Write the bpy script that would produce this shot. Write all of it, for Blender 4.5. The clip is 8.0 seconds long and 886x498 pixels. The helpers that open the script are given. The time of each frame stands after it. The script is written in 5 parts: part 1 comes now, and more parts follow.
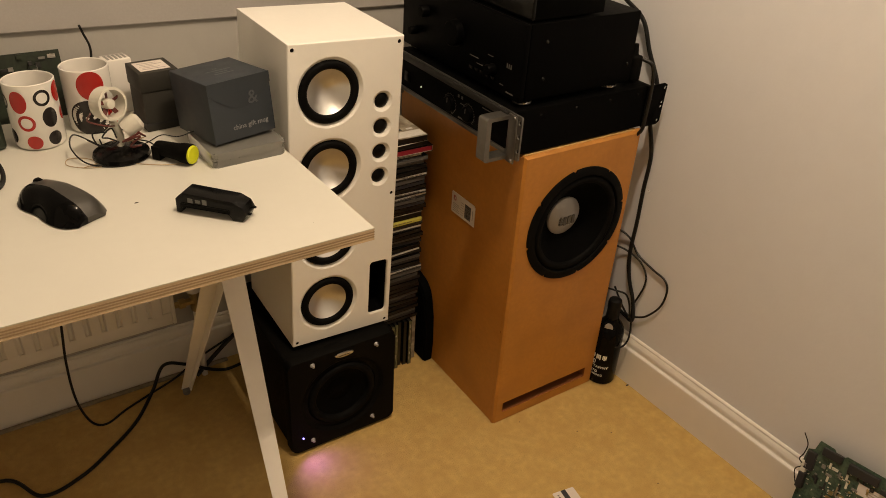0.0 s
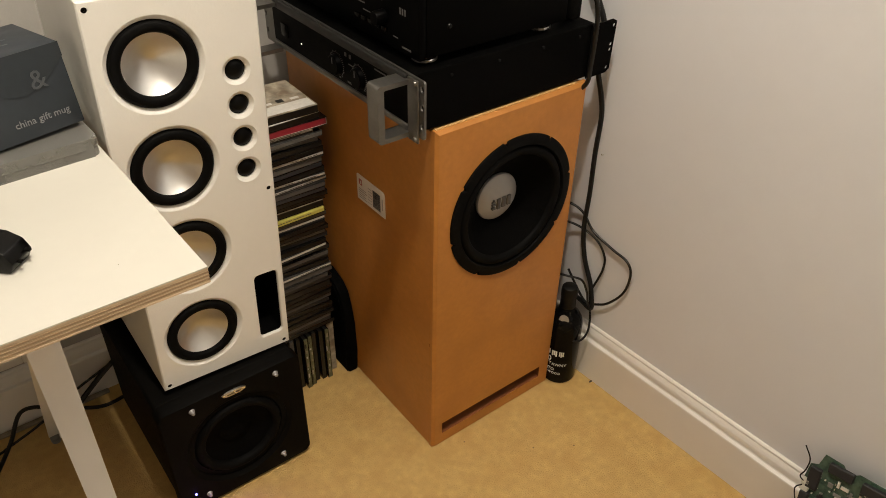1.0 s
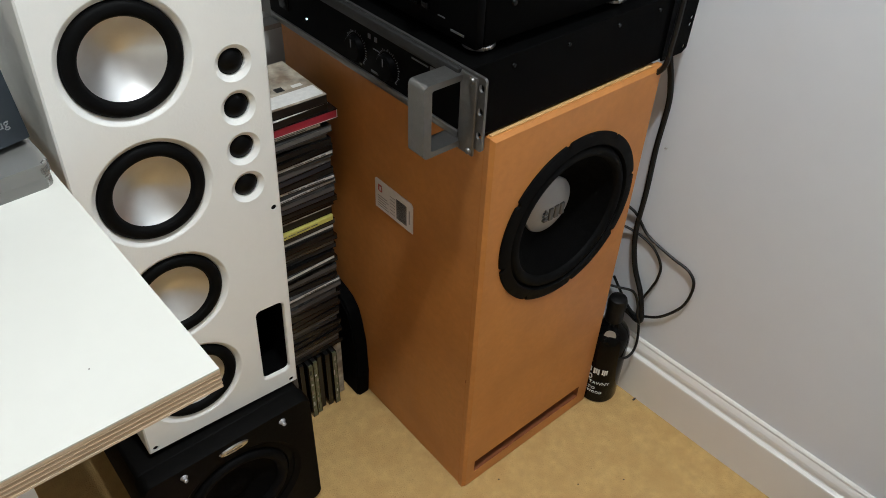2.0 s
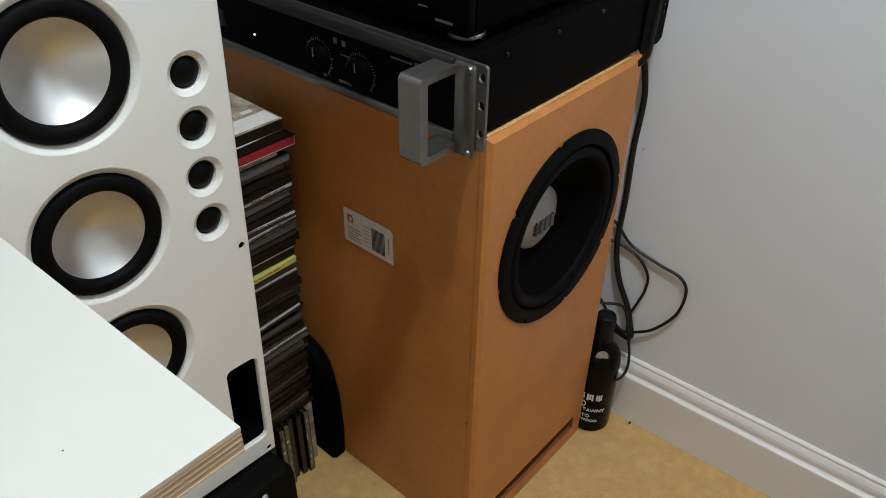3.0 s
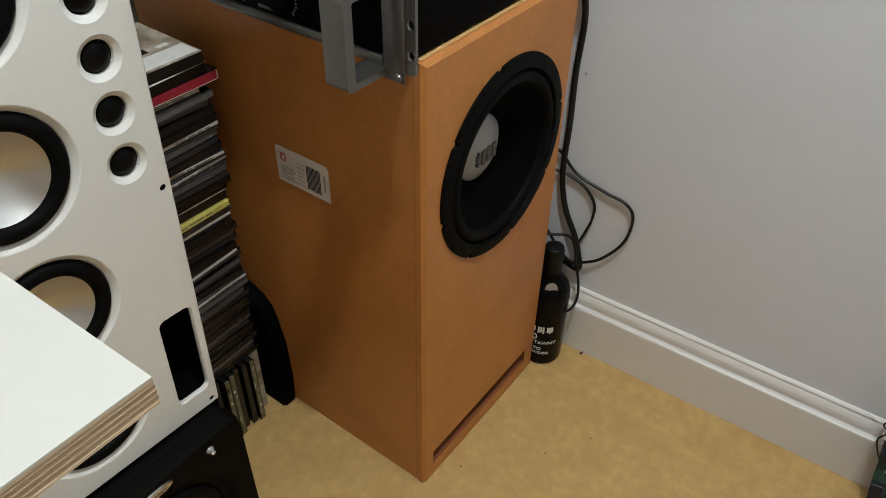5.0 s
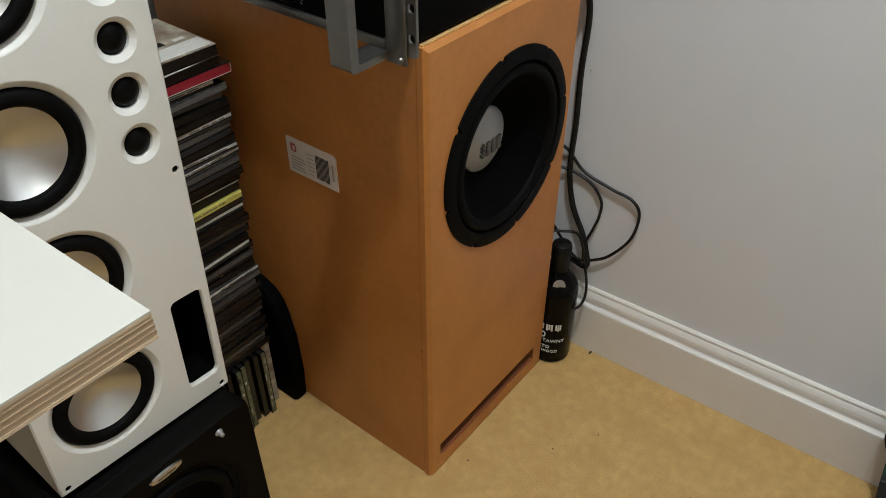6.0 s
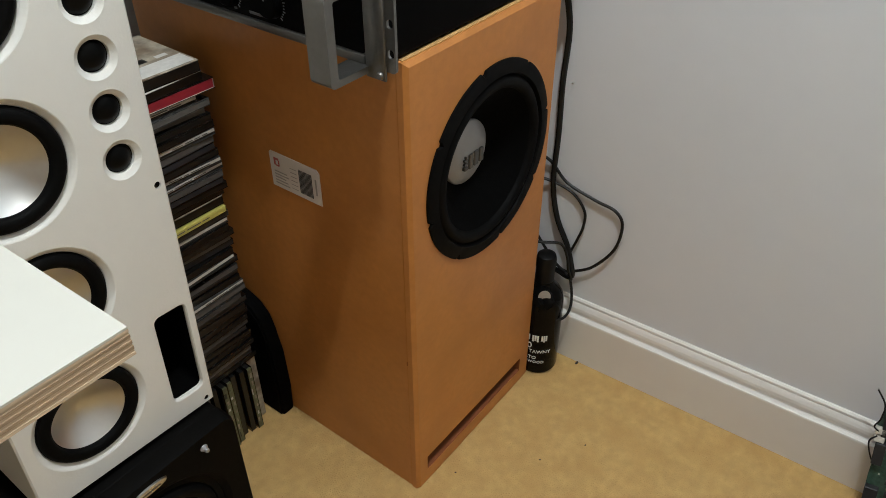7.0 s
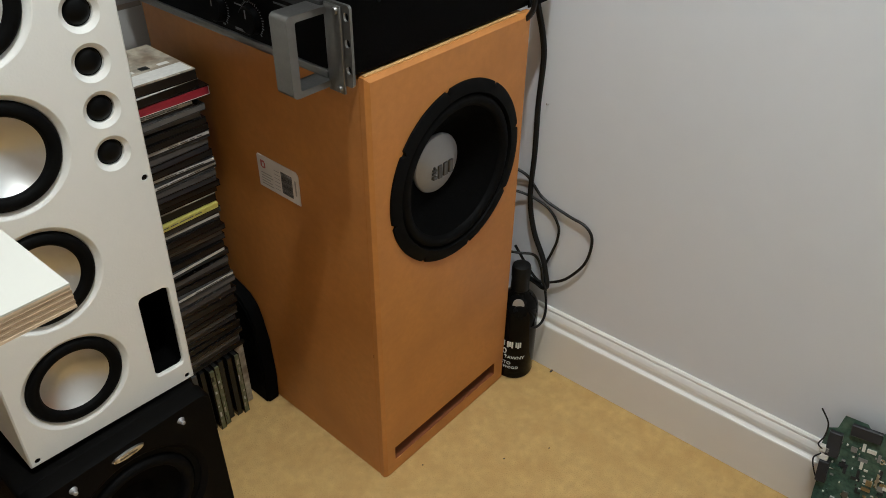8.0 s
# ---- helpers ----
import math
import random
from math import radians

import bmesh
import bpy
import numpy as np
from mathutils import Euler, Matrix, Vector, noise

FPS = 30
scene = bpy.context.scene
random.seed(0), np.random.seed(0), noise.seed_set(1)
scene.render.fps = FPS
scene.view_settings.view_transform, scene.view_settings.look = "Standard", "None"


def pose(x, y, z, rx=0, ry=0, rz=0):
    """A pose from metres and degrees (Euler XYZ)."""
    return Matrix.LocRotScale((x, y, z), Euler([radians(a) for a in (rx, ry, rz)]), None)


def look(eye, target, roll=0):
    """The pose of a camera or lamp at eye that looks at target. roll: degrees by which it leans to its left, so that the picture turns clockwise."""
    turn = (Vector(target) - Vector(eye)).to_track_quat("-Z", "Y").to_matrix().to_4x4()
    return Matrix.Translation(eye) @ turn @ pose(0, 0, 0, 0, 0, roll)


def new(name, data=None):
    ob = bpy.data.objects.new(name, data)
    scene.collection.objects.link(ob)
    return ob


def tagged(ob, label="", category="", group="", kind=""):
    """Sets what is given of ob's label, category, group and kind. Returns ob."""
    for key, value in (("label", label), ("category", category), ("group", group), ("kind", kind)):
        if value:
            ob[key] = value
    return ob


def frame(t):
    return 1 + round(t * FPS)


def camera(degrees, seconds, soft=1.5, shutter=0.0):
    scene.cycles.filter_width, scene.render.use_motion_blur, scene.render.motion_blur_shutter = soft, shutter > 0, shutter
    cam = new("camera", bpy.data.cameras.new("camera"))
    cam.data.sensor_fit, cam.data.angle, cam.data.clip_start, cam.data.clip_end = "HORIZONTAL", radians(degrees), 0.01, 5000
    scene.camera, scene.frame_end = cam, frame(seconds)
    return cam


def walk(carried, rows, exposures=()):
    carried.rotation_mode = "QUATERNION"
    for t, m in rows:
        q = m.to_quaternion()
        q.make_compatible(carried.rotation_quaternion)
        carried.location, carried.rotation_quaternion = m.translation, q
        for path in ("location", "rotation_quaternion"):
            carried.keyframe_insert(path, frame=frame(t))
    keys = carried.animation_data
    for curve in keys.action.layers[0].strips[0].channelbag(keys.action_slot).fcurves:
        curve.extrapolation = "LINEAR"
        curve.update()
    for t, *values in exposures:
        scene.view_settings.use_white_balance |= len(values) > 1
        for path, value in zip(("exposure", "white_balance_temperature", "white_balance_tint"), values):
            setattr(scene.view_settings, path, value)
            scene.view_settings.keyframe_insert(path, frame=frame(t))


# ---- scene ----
cam = camera(60.81, 8.0, soft=0.9)
PATH = [
    (0, (-0.8881, -1.0126, 1.3228), (-0.0857, 0.1368, 0.4523), 3.7),
    (0.5, (-0.774, -0.9243, 1.2824), (0.0624, 0.1465, 0.3462), 2.59),
    (1, (-0.6002, -0.7876, 1.2299), (0.2187, 0.2583, 0.2512), 1.2),
    (1.2, (-0.5528, -0.7288, 1.2225), (0.2463, 0.3147, 0.225), 2.37),
    (2.3, (-0.5289, -0.4555, 1.1366), (0.3511, 0.4418, 0.0675), 1.76),
    (2.5, (-0.5458, -0.4234, 1.1119), (0.4032, 0.4899, 0.1179), -0.0),
    (3, (-0.5521, -0.4122, 1.0701), (0.4637, 0.4591, 0.1049), 0.94),
    (3.5, (-0.5422, -0.4082, 1.0458), (0.4269, 0.3333, -0.0649), 0.73),
    (4, (-0.5352, -0.4041, 1.0417), (0.4629, 0.3114, -0.0603), 2.16),
    (4.5, (-0.5302, -0.4042, 1.0379), (0.4898, 0.3055, -0.0476), 0.74),
    (4.7, (-0.5236, -0.4038, 1.0408), (0.5045, 0.3137, -0.032), 1.09),
    (5.8, (-0.5452, -0.4478, 1.0285), (0.4558, 0.3562, -0.0079), 0.47),
    (6, (-0.5477, -0.4523, 1.0197), (0.4708, 0.3466, -0.0035), 0.1),
    (6.5, (-0.5464, -0.4523, 1.0164), (0.5019, 0.3179, 0.0014), -0.8),
    (7, (-0.5451, -0.4617, 1.0233), (0.4986, 0.3309, 0.0208), 0.0),
    (7.5, (-0.5442, -0.4934, 1.0326), (0.4952, 0.3291, 0.0499), -0.29),
    (8, (-0.5426, -0.5849, 1.0566), (0.4672, 0.285, 0.0839), 0.88),
]
walk(cam, [(t, look(eye, target, roll)) for t, eye, target, roll in PATH],
     [(0, -0.47, 9300, 17), (0.5, -0.25, 8300, 15), (1.0, -0.09, 7100, 11), (1.3, -0.05, 6600, 10), (2.3, -0.08, 5260, 5), (3.2, -0.19, 5380, 5), (4.5, -0.22, 5520, 4), (6, -0.22, 5560, 4), (7, -0.14, 5560, 4), (8, -0.11, 5560, 4)])

# ---- light ----
world = bpy.data.worlds.new("world")
scene.world = world
world.use_nodes = True
world.node_tree.nodes["Background"].inputs[0].default_value = (0.9, 0.85, 0.8, 1)
world.node_tree.nodes["Background"].inputs[1].default_value = 0.01


def lamp(name, place, target, watts, colour, radius, spread=0):
    """A bare bulb, or with a spread in degrees a soft-edged cone towards target."""
    data = bpy.data.lights.new(name, "SPOT" if spread else "POINT")
    data.energy, data.color, data.shadow_soft_size = watts, colour, radius
    if spread:
        data.spot_size, data.spot_blend = radians(spread), 1.0
    ob = new(name, data)
    ob.matrix_basis = look(place, target)
    return ob


lamp("ceiling_bulb", (-0.28, -0.45, 2.25), (-0.25, -0.42, 0), 66, (1.0, 0.93, 0.83), 0.035)
lamp("led_glow", (-0.431, 0.132, 0.048), (-0.39, 0.02, 0.0), 0.75, (0.27, 0.14, 1.0), 0.004, 140)


# ---- materials ----
def mat(name, colour, rough=0.5, metal=0.0, vary=0.08, scale=40.0, bump=0.0, bump_scale=300.0, big=0.05, big_scale=4.0, per_object=0.0,
        tint=None, coat=0.0, spec=0.5, transmission=0.0, stretch=(1, 1, 1)):
    """A surface with a fine grain, large patches and relief, in metres."""
    m = bpy.data.materials.new(name)
    m.use_nodes = True
    nt = m.node_tree
    b = nt.nodes["Principled BSDF"]
    b.inputs["Roughness"].default_value = rough
    b.inputs["Metallic"].default_value = metal
    b.inputs["Specular IOR Level"].default_value = spec
    b.inputs["Coat Weight"].default_value = coat
    b.inputs["Transmission Weight"].default_value = transmission
    tc = nt.nodes.new("ShaderNodeTexCoord")
    mp = nt.nodes.new("ShaderNodeMapping")
    mp.inputs["Scale"].default_value = stretch
    nt.links.new(tc.outputs["Object"], mp.inputs["Vector"])

    def noise_at(s, detail=4.0):
        n = nt.nodes.new("ShaderNodeTexNoise")
        n.inputs["Scale"].default_value = s
        n.inputs["Detail"].default_value = detail
        nt.links.new(mp.outputs[0], n.inputs["Vector"])
        return n.outputs["Fac"]

    def mixed(a, second, fac):
        x = nt.nodes.new("ShaderNodeMix")
        x.data_type = "RGBA"
        nt.links.new(fac, x.inputs["Factor"])
        for sock, v in ((x.inputs[6], a), (x.inputs[7], second)):
            if isinstance(v, tuple):
                sock.default_value = (*v, 1)
            else:
                nt.links.new(v, sock)
        return x.outputs[2]

    def ramp(fac, lo, hi):
        r = nt.nodes.new("ShaderNodeMapRange")
        r.inputs["From Min"].default_value, r.inputs["From Max"].default_value = lo, hi
        nt.links.new(fac, r.inputs["Value"])
        return r.outputs[0]

    dark = tuple(c * (1 - vary) for c in colour)
    light = tuple(min(1, c * (1 + vary)) for c in colour)
    col = mixed(dark, light, ramp(noise_at(scale), 0.3, 0.7))
    if big or tint:
        other = tint or tuple(c * (1 - 2 * big) for c in colour)
        r = ramp(noise_at(big_scale, 3.0), 0.42, 0.72)
        mul = nt.nodes.new("ShaderNodeMath")
        mul.operation = "MULTIPLY"
        mul.inputs[1].default_value = 0.8
        nt.links.new(r, mul.inputs[0])
        col = mixed(col, other, mul.outputs[0])
    if per_object:
        info = nt.nodes.new("ShaderNodeObjectInfo")
        hsv = nt.nodes.new("ShaderNodeHueSaturation")
        r = nt.nodes.new("ShaderNodeMapRange")
        r.inputs["To Min"].default_value, r.inputs["To Max"].default_value = 1 - per_object, 1 + per_object
        nt.links.new(info.outputs["Random"], r.inputs["Value"])
        nt.links.new(r.outputs[0], hsv.inputs["Value"])
        nt.links.new(col, hsv.inputs["Color"])
        col = hsv.outputs[0]
    nt.links.new(col, b.inputs["Base Color"])
    rr = nt.nodes.new("ShaderNodeMapRange")
    rr.inputs["To Min"].default_value, rr.inputs["To Max"].default_value = max(0.02, rough * 0.8), min(1, rough * 1.2)
    nt.links.new(noise_at(scale * 0.4), rr.inputs["Value"])
    nt.links.new(rr.outputs[0], b.inputs["Roughness"])
    if bump:
        bp = nt.nodes.new("ShaderNodeBump")
        bp.inputs["Strength"].default_value = 1.0
        bp.inputs["Distance"].default_value = bump
        nt.links.new(noise_at(bump_scale, 6.0), bp.inputs["Height"])
        nt.links.new(bp.outputs[0], b.inputs["Normal"])
    return m


def glow(name, colour, strength):
    m = bpy.data.materials.new(name)
    m.use_nodes = True
    b = m.node_tree.nodes["Principled BSDF"]
    b.inputs["Emission Color"].default_value = (*colour, 1)
    b.inputs["Emission Strength"].default_value = strength
    return m


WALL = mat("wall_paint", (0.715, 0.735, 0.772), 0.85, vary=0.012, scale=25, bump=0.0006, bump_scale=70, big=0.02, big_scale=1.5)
# base colour darkened to carry the weaker light on this wall
NORTH_WALL = mat("dimmed_wall_paint", (0.42, 0.41, 0.385), 0.85, vary=0.02, scale=25, bump=0.0006, bump_scale=70, big=0.03, big_scale=1.5)
# tones of the unseen walls and ceiling, set for bounced fill light
FAR_WALL = mat("fill_wall_paint", (0.74, 0.72, 0.69), 0.85, vary=0.012, scale=25, big=0.02)
CEIL = mat("ceiling_paint", (0.60, 0.59, 0.57), 0.9, big=0.02)
GLOSS = mat("gloss_trim", (0.78, 0.765, 0.73), 0.32, vary=0.015, scale=30, bump=0.0004, bump_scale=40, big=0.03, big_scale=6)
FLOOR = mat("mottled_carpet", (0.535, 0.355, 0.128), 0.92, vary=0.10, scale=60, bump=0.0016, bump_scale=420, tint=(0.475, 0.298, 0.100), big_scale=19)
DIRT = mat("dusty_edge", (0.26, 0.22, 0.16), 0.95, vary=0.3, scale=60, bump=0.002, bump_scale=120)
LAMINATE = mat("white_laminate", (0.62, 0.615, 0.56), 0.38, vary=0.01, scale=60, big=0.015, big_scale=5)
PLY_L = mat("birch_ply", (0.62, 0.49, 0.34), 0.7, vary=0.16, scale=55, bump=0.0003, bump_scale=300, stretch=(0.3, 0.3, 6))
PLY_D = mat("dark_ply", (0.40, 0.285, 0.18), 0.75, vary=0.2, scale=55, bump=0.0003, bump_scale=300, stretch=(0.3, 0.3, 6))
WHITE = mat("white_satin_lacquer", (0.80, 0.797, 0.76), 0.42, vary=0.01, scale=80, bump=0.00025, bump_scale=350, big=0.015, big_scale=6)
MDF = mat("lacquered_mdf", (0.487, 0.198, 0.043), 0.42, vary=0.06, scale=90, bump=0.00008, bump_scale=350, tint=(0.394, 0.156, 0.033), big_scale=11)
MDF_EDGE = mat("cut_mdf_edge", (0.50, 0.31, 0.115), 0.5, vary=0.06, scale=260, bump=0.0002, bump_scale=600, tint=(0.58, 0.36, 0.15), big_scale=30)
# dark brown holds the shade inside the slot port; also used for the chip
MDF_RAW_SHADE = mat("raw_mdf_and_port_shade", (0.21, 0.062, 0.014), 0.8, vary=0.05)
BLACK = mat("black_textured_vinyl", (0.0032, 0.003, 0.0027), 0.6, vary=0.15, scale=300, bump=0.0003, bump_scale=900, spec=0.06)
BLACK_GLOSS = mat("black_gloss_plastic", (0.0018, 0.0018, 0.0018), 0.22, vary=0.1, scale=120, spec=0.2)
BLACK_METAL = mat("black_painted_steel", (0.0016, 0.0016, 0.0016), 0.48, vary=0.12, scale=200, bump=0.0002, bump_scale=700, spec=0.025)
RUBBER = mat("black_rubber", (0.003, 0.003, 0.003), 0.62, vary=0.12, scale=150, spec=0.07)
PAPER_CONE = mat("black_paper_cone", (0.002, 0.002, 0.002), 0.7, vary=0.3, scale=180, bump=0.0004, bump_scale=500, spec=0.035)
ALU_CONE = mat("anodised_cone", (0.71, 0.705, 0.69), 0.36, metal=1.0, vary=0.03, scale=50, tint=(0.62, 0.595, 0.56), big_scale=26)
SILVER = mat("grey_cast_alloy", (0.21, 0.205, 0.195), 0.32, metal=0.85, vary=0.06, scale=150, bump=0.0002, bump_scale=600, big=0.06, big_scale=30)
STEEL = mat("bright_steel", (0.62, 0.61, 0.60), 0.28, metal=1.0, vary=0.06, scale=150)
BRASS = mat("old_brass", (0.42, 0.33, 0.17), 0.4, metal=0.9, vary=0.15, scale=90)
CAP_GREY = mat("grey_dust_cap", (0.40, 0.40, 0.41), 0.42, metal=0.35, vary=0.04, scale=120)
DARK_SILVER = mat("worn_silver_print", (0.16, 0.158, 0.155), 0.3, metal=0.9, vary=0.1)
PRINT = mat("pale_print", (0.66, 0.66, 0.63), 0.6, vary=0.05)
PRINT_DIM = mat("dim_print", (0.095, 0.095, 0.095), 0.5)
PAPER = mat("white_paper_label", (0.68, 0.62, 0.58), 0.65, vary=0.03, scale=60)
INK = mat("dark_ink", (0.03, 0.03, 0.035), 0.6)
INK_GREY = mat("grey_ink", (0.36, 0.33, 0.31), 0.6)
RED_INK = mat("red_ink", (0.42, 0.10, 0.09), 0.6)
RAIL = mat("dark_grey_rail", (0.017, 0.0165, 0.016), 0.42, metal=0.2, vary=0.08, scale=120)
PANEL_BLACK = mat("satin_black_panel", (0.0014, 0.0014, 0.0015), 0.38, vary=0.1, scale=120, spec=0.035)
TWEETER = mat("black_silk_dome", (0.002, 0.002, 0.002), 0.4, vary=0.1, spec=0.12)
CABLE = mat("black_cable", (0.007, 0.007, 0.007), 0.45, vary=0.1, spec=0.3)
BOTTLE = mat("black_bottle_glass", (0.003, 0.003, 0.003), 0.08, vary=0.2, scale=60, spec=0.1)
WAX = mat("black_wax_cap", (0.005, 0.005, 0.005), 0.42, vary=0.1, spec=0.2)
CRUMB = mat("dark_crumb", (0.04, 0.03, 0.02), 0.8)
PCB_GREEN = mat("green_circuit_board", (0.030, 0.066, 0.046), 0.4, vary=0.5, scale=230, tint=(0.10, 0.15, 0.105), big_scale=75)
PCB_DARK = mat("dark_circuit_board", (0.010, 0.017, 0.010), 0.45, vary=0.4, scale=170, tint=(0.02, 0.035, 0.02), big_scale=60)
CHIP = mat("chip_black", (0.02, 0.02, 0.022), 0.5)
IVORY = mat("ivory_plastic", (0.62, 0.60, 0.53), 0.5)
GREY_PLASTIC = mat("grey_plastic", (0.20, 0.195, 0.185), 0.42, vary=0.05)
MUG_WHITE = mat("white_glazed_china", (0.80, 0.78, 0.74), 0.18, vary=0.01, coat=0.3)
MUG_RED = mat("red_glaze", (0.42, 0.025, 0.022), 0.2, vary=0.05)
MUG_BLACK = mat("black_glaze", (0.02, 0.016, 0.015), 0.2)
CARD_GREY = mat("charcoal_card", (0.024, 0.0225, 0.018), 0.6, vary=0.08, scale=80)
CARD_BLUE = mat("slate_blue_card", (0.024, 0.033, 0.043), 0.5, vary=0.06, scale=120)
CARD_FLAP = mat("slate_flap_card", (0.018, 0.026, 0.034), 0.5, vary=0.06, scale=120)
CLEAR_CASE = mat("cloudy_clear_plastic", (0.34, 0.335, 0.31), 0.22, transmission=0.6, vary=0.03)
YELLOW = mat("yellow_green_rubber", (0.62, 0.66, 0.04), 0.5)
MOUSE_GREY = mat("mouse_grey", (0.058, 0.055, 0.050), 0.3, vary=0.05, scale=200, metal=0.3)
TAN = mat("tan_wire", (0.45, 0.33, 0.20), 0.6)
COPPER = mat("copper_red_wire", (0.13, 0.022, 0.018), 0.5)
BLIND = mat("grey_blind_fabric", (0.40, 0.385, 0.37), 0.9, vary=0.03, scale=200, bump=0.0003, bump_scale=800)
RAD_WHITE = mat("radiator_enamel", (0.80, 0.79, 0.76), 0.35, vary=0.02, big=0.05, big_scale=7)
LED_BLUE = glow("blue_led", (0.12, 0.12, 1.0), 14)
LED_GREEN = glow("white_led", (0.85, 1.0, 0.9), 2.2)


# ---- building helpers ----
def part(name, bm, material, parent, label="", smooth=True):
    """One bmesh as one mesh object under parent (None: top level)."""
    me = bpy.data.meshes.new(name)
    bmesh.ops.recalc_face_normals(bm, faces=bm.faces)
    if smooth:
        for f in bm.faces:
            f.smooth = True
        for e in bm.edges:
            if len(e.link_faces) == 2 and e.calc_face_angle(0) > radians(35):
                e.smooth = False
    bm.to_mesh(me)
    bm.free()
    me.materials.append(material)
    ob = new(name, me)
    ob.parent = parent
    if label:
        ob["label"] = label
    return ob


def thing(name, m, label, category, group="", kind=""):
    ob = new(name)
    ob.empty_display_size = 0.05
    ob.matrix_basis = m
    return tagged(ob, label, category, group, kind)


def box(x0, x1, y0, y1, z0, z1, bevel=0.0, seg=2, bm=None):
    b2 = bmesh.new()
    r = bmesh.ops.create_cube(b2, size=1.0)
    for v in r["verts"]:
        v.co = Vector(((x0 + x1) / 2 + v.co.x * (x1 - x0), (y0 + y1) / 2 + v.co.y * (y1 - y0), (z0 + z1) / 2 + v.co.z * (z1 - z0)))
    if bevel:
        bmesh.ops.bevel(b2, geom=b2.edges[:], offset=bevel, segments=seg, profile=0.5, affect="EDGES")
    return joined(bm, b2) if bm else b2


def joined(bm, other, m=None):
    """Adds other to bm."""
    made = [bm.verts.new(m @ v.co if m else v.co) for v in other.verts]
    other.verts.index_update()
    for f in other.faces:
        bm.faces.new([made[v.index] for v in f.verts])
    other.free()
    return bm


def moved(bm, m):
    bmesh.ops.transform(bm, matrix=m, verts=bm.verts)
    return bm


def lathe(profile, seg=48, close=False):
    """Turns (radius, height) pairs round z."""
    bm = bmesh.new()
    rings = []
    for r, z in profile:
        if r < 1e-6:
            rings.append([bm.verts.new((0, 0, z))])
        else:
            rings.append([bm.verts.new((r * math.cos(2 * math.pi * i / seg), r * math.sin(2 * math.pi * i / seg), z)) for i in range(seg)])
    pairs = list(zip(rings, rings[1:])) + ([(rings[-1], rings[0])] if close else [])
    for a, b in pairs:
        for i in range(seg):
            j = (i + 1) % seg
            q = [a[i % len(a)], a[j % len(a)], b[j % len(b)], b[i % len(b)]]
            q = [v for k, v in enumerate(q) if v not in q[:k]]
            if len(q) > 2:
                bm.faces.new(q)
    return bm


# turns the lathe's z axis to -y, so that height points out of a front
FRONT = Matrix.Rotation(radians(90), 4, "X")


def spline(points, steps=10):
    pts = [Vector(p) for p in points]
    pts = [2 * pts[0] - pts[1]] + pts + [2 * pts[-1] - pts[-2]]
    out = []
    for i in range(1, len(pts) - 2):
        a, b, c, d = pts[i - 1:i + 3]
        for k in range(steps):
            t = k / steps
            out.append(0.5 * ((2 * b) + (c - a) * t + (2 * a - 5 * b + 4 * c - d) * t * t + (3 * b - a - 3 * c + d) * t ** 3))
    return out + [pts[-2]]


def tube(points, radius, seg=8, steps=10, bm=None):
    """A round cord through the points."""
    path = spline(points, steps)
    bm = bm or bmesh.new()
    rings, up = [], Vector((0.3, 0.2, 0.9)).normalized()
    for i, p in enumerate(path):
        d = (path[min(i + 1, len(path) - 1)] - path[max(i - 1, 0)]).normalized()
        side = d.cross(up)
        side = side.normalized() if side.length > 1e-3 else Vector((1, 0, 0))
        up = side.cross(d).normalized()
        rings.append([bm.verts.new(p + radius * (math.cos(2 * math.pi * k / seg) * side + math.sin(2 * math.pi * k / seg) * up)) for k in range(seg)])
    for a, b in zip(rings, rings[1:]):
        for k in range(seg):
            bm.faces.new((a[k], a[(k + 1) % seg], b[(k + 1) % seg], b[k]))
    bm.faces.new(rings[0][::-1])
    bm.faces.new(rings[-1])
    return bm


def circle_loop(cx, cz, r, n=48):
    return [(cx + r * math.cos(2 * math.pi * i / n), cz + r * math.sin(2 * math.pi * i / n)) for i in range(n)]


def round_rect(x0, x1, z0, z1, r, n=5):
    out = []
    for cx, cz, a in ((x1 - r, z0 + r, -90), (x1 - r, z1 - r, 0), (x0 + r, z1 - r, 90), (x0 + r, z0 + r, 180)):
        for i in range(n + 1):
            t = radians(a + 90 * i / n)
            out.append((cx + r * math.cos(t), cz + r * math.sin(t)))
    return out


def holed_face(bm, outer, holes, y=0.0):
    """A flat face at y with the outer outline and holes (each a list of (x, z) loops from the face inwards, with depths)."""
    def ring(loop, depth):
        return [bm.verts.new((x, depth, z)) for x, z in loop]
    edges = []
    out = ring(outer, y)
    loops = [out]
    for h in holes:
        rings = [ring(loop, y + d) for loop, d in h]
        loops.append(rings[0])
        for a, b in zip(rings, rings[1:]):
            for i in range(len(a)):
                j = (i + 1) % len(a)
                bm.faces.new((a[i], a[j], b[j], b[i]))
    for loop in loops:
        for i in range(len(loop)):
            edges.append(bm.edges.get((loop[i], loop[(i + 1) % len(loop)])) or bm.edges.new((loop[i], loop[(i + 1) % len(loop)])))
    bmesh.ops.triangle_fill(bm, use_beauty=True, use_dissolve=False, edges=edges, normal=(0, -1, 0))
    return out


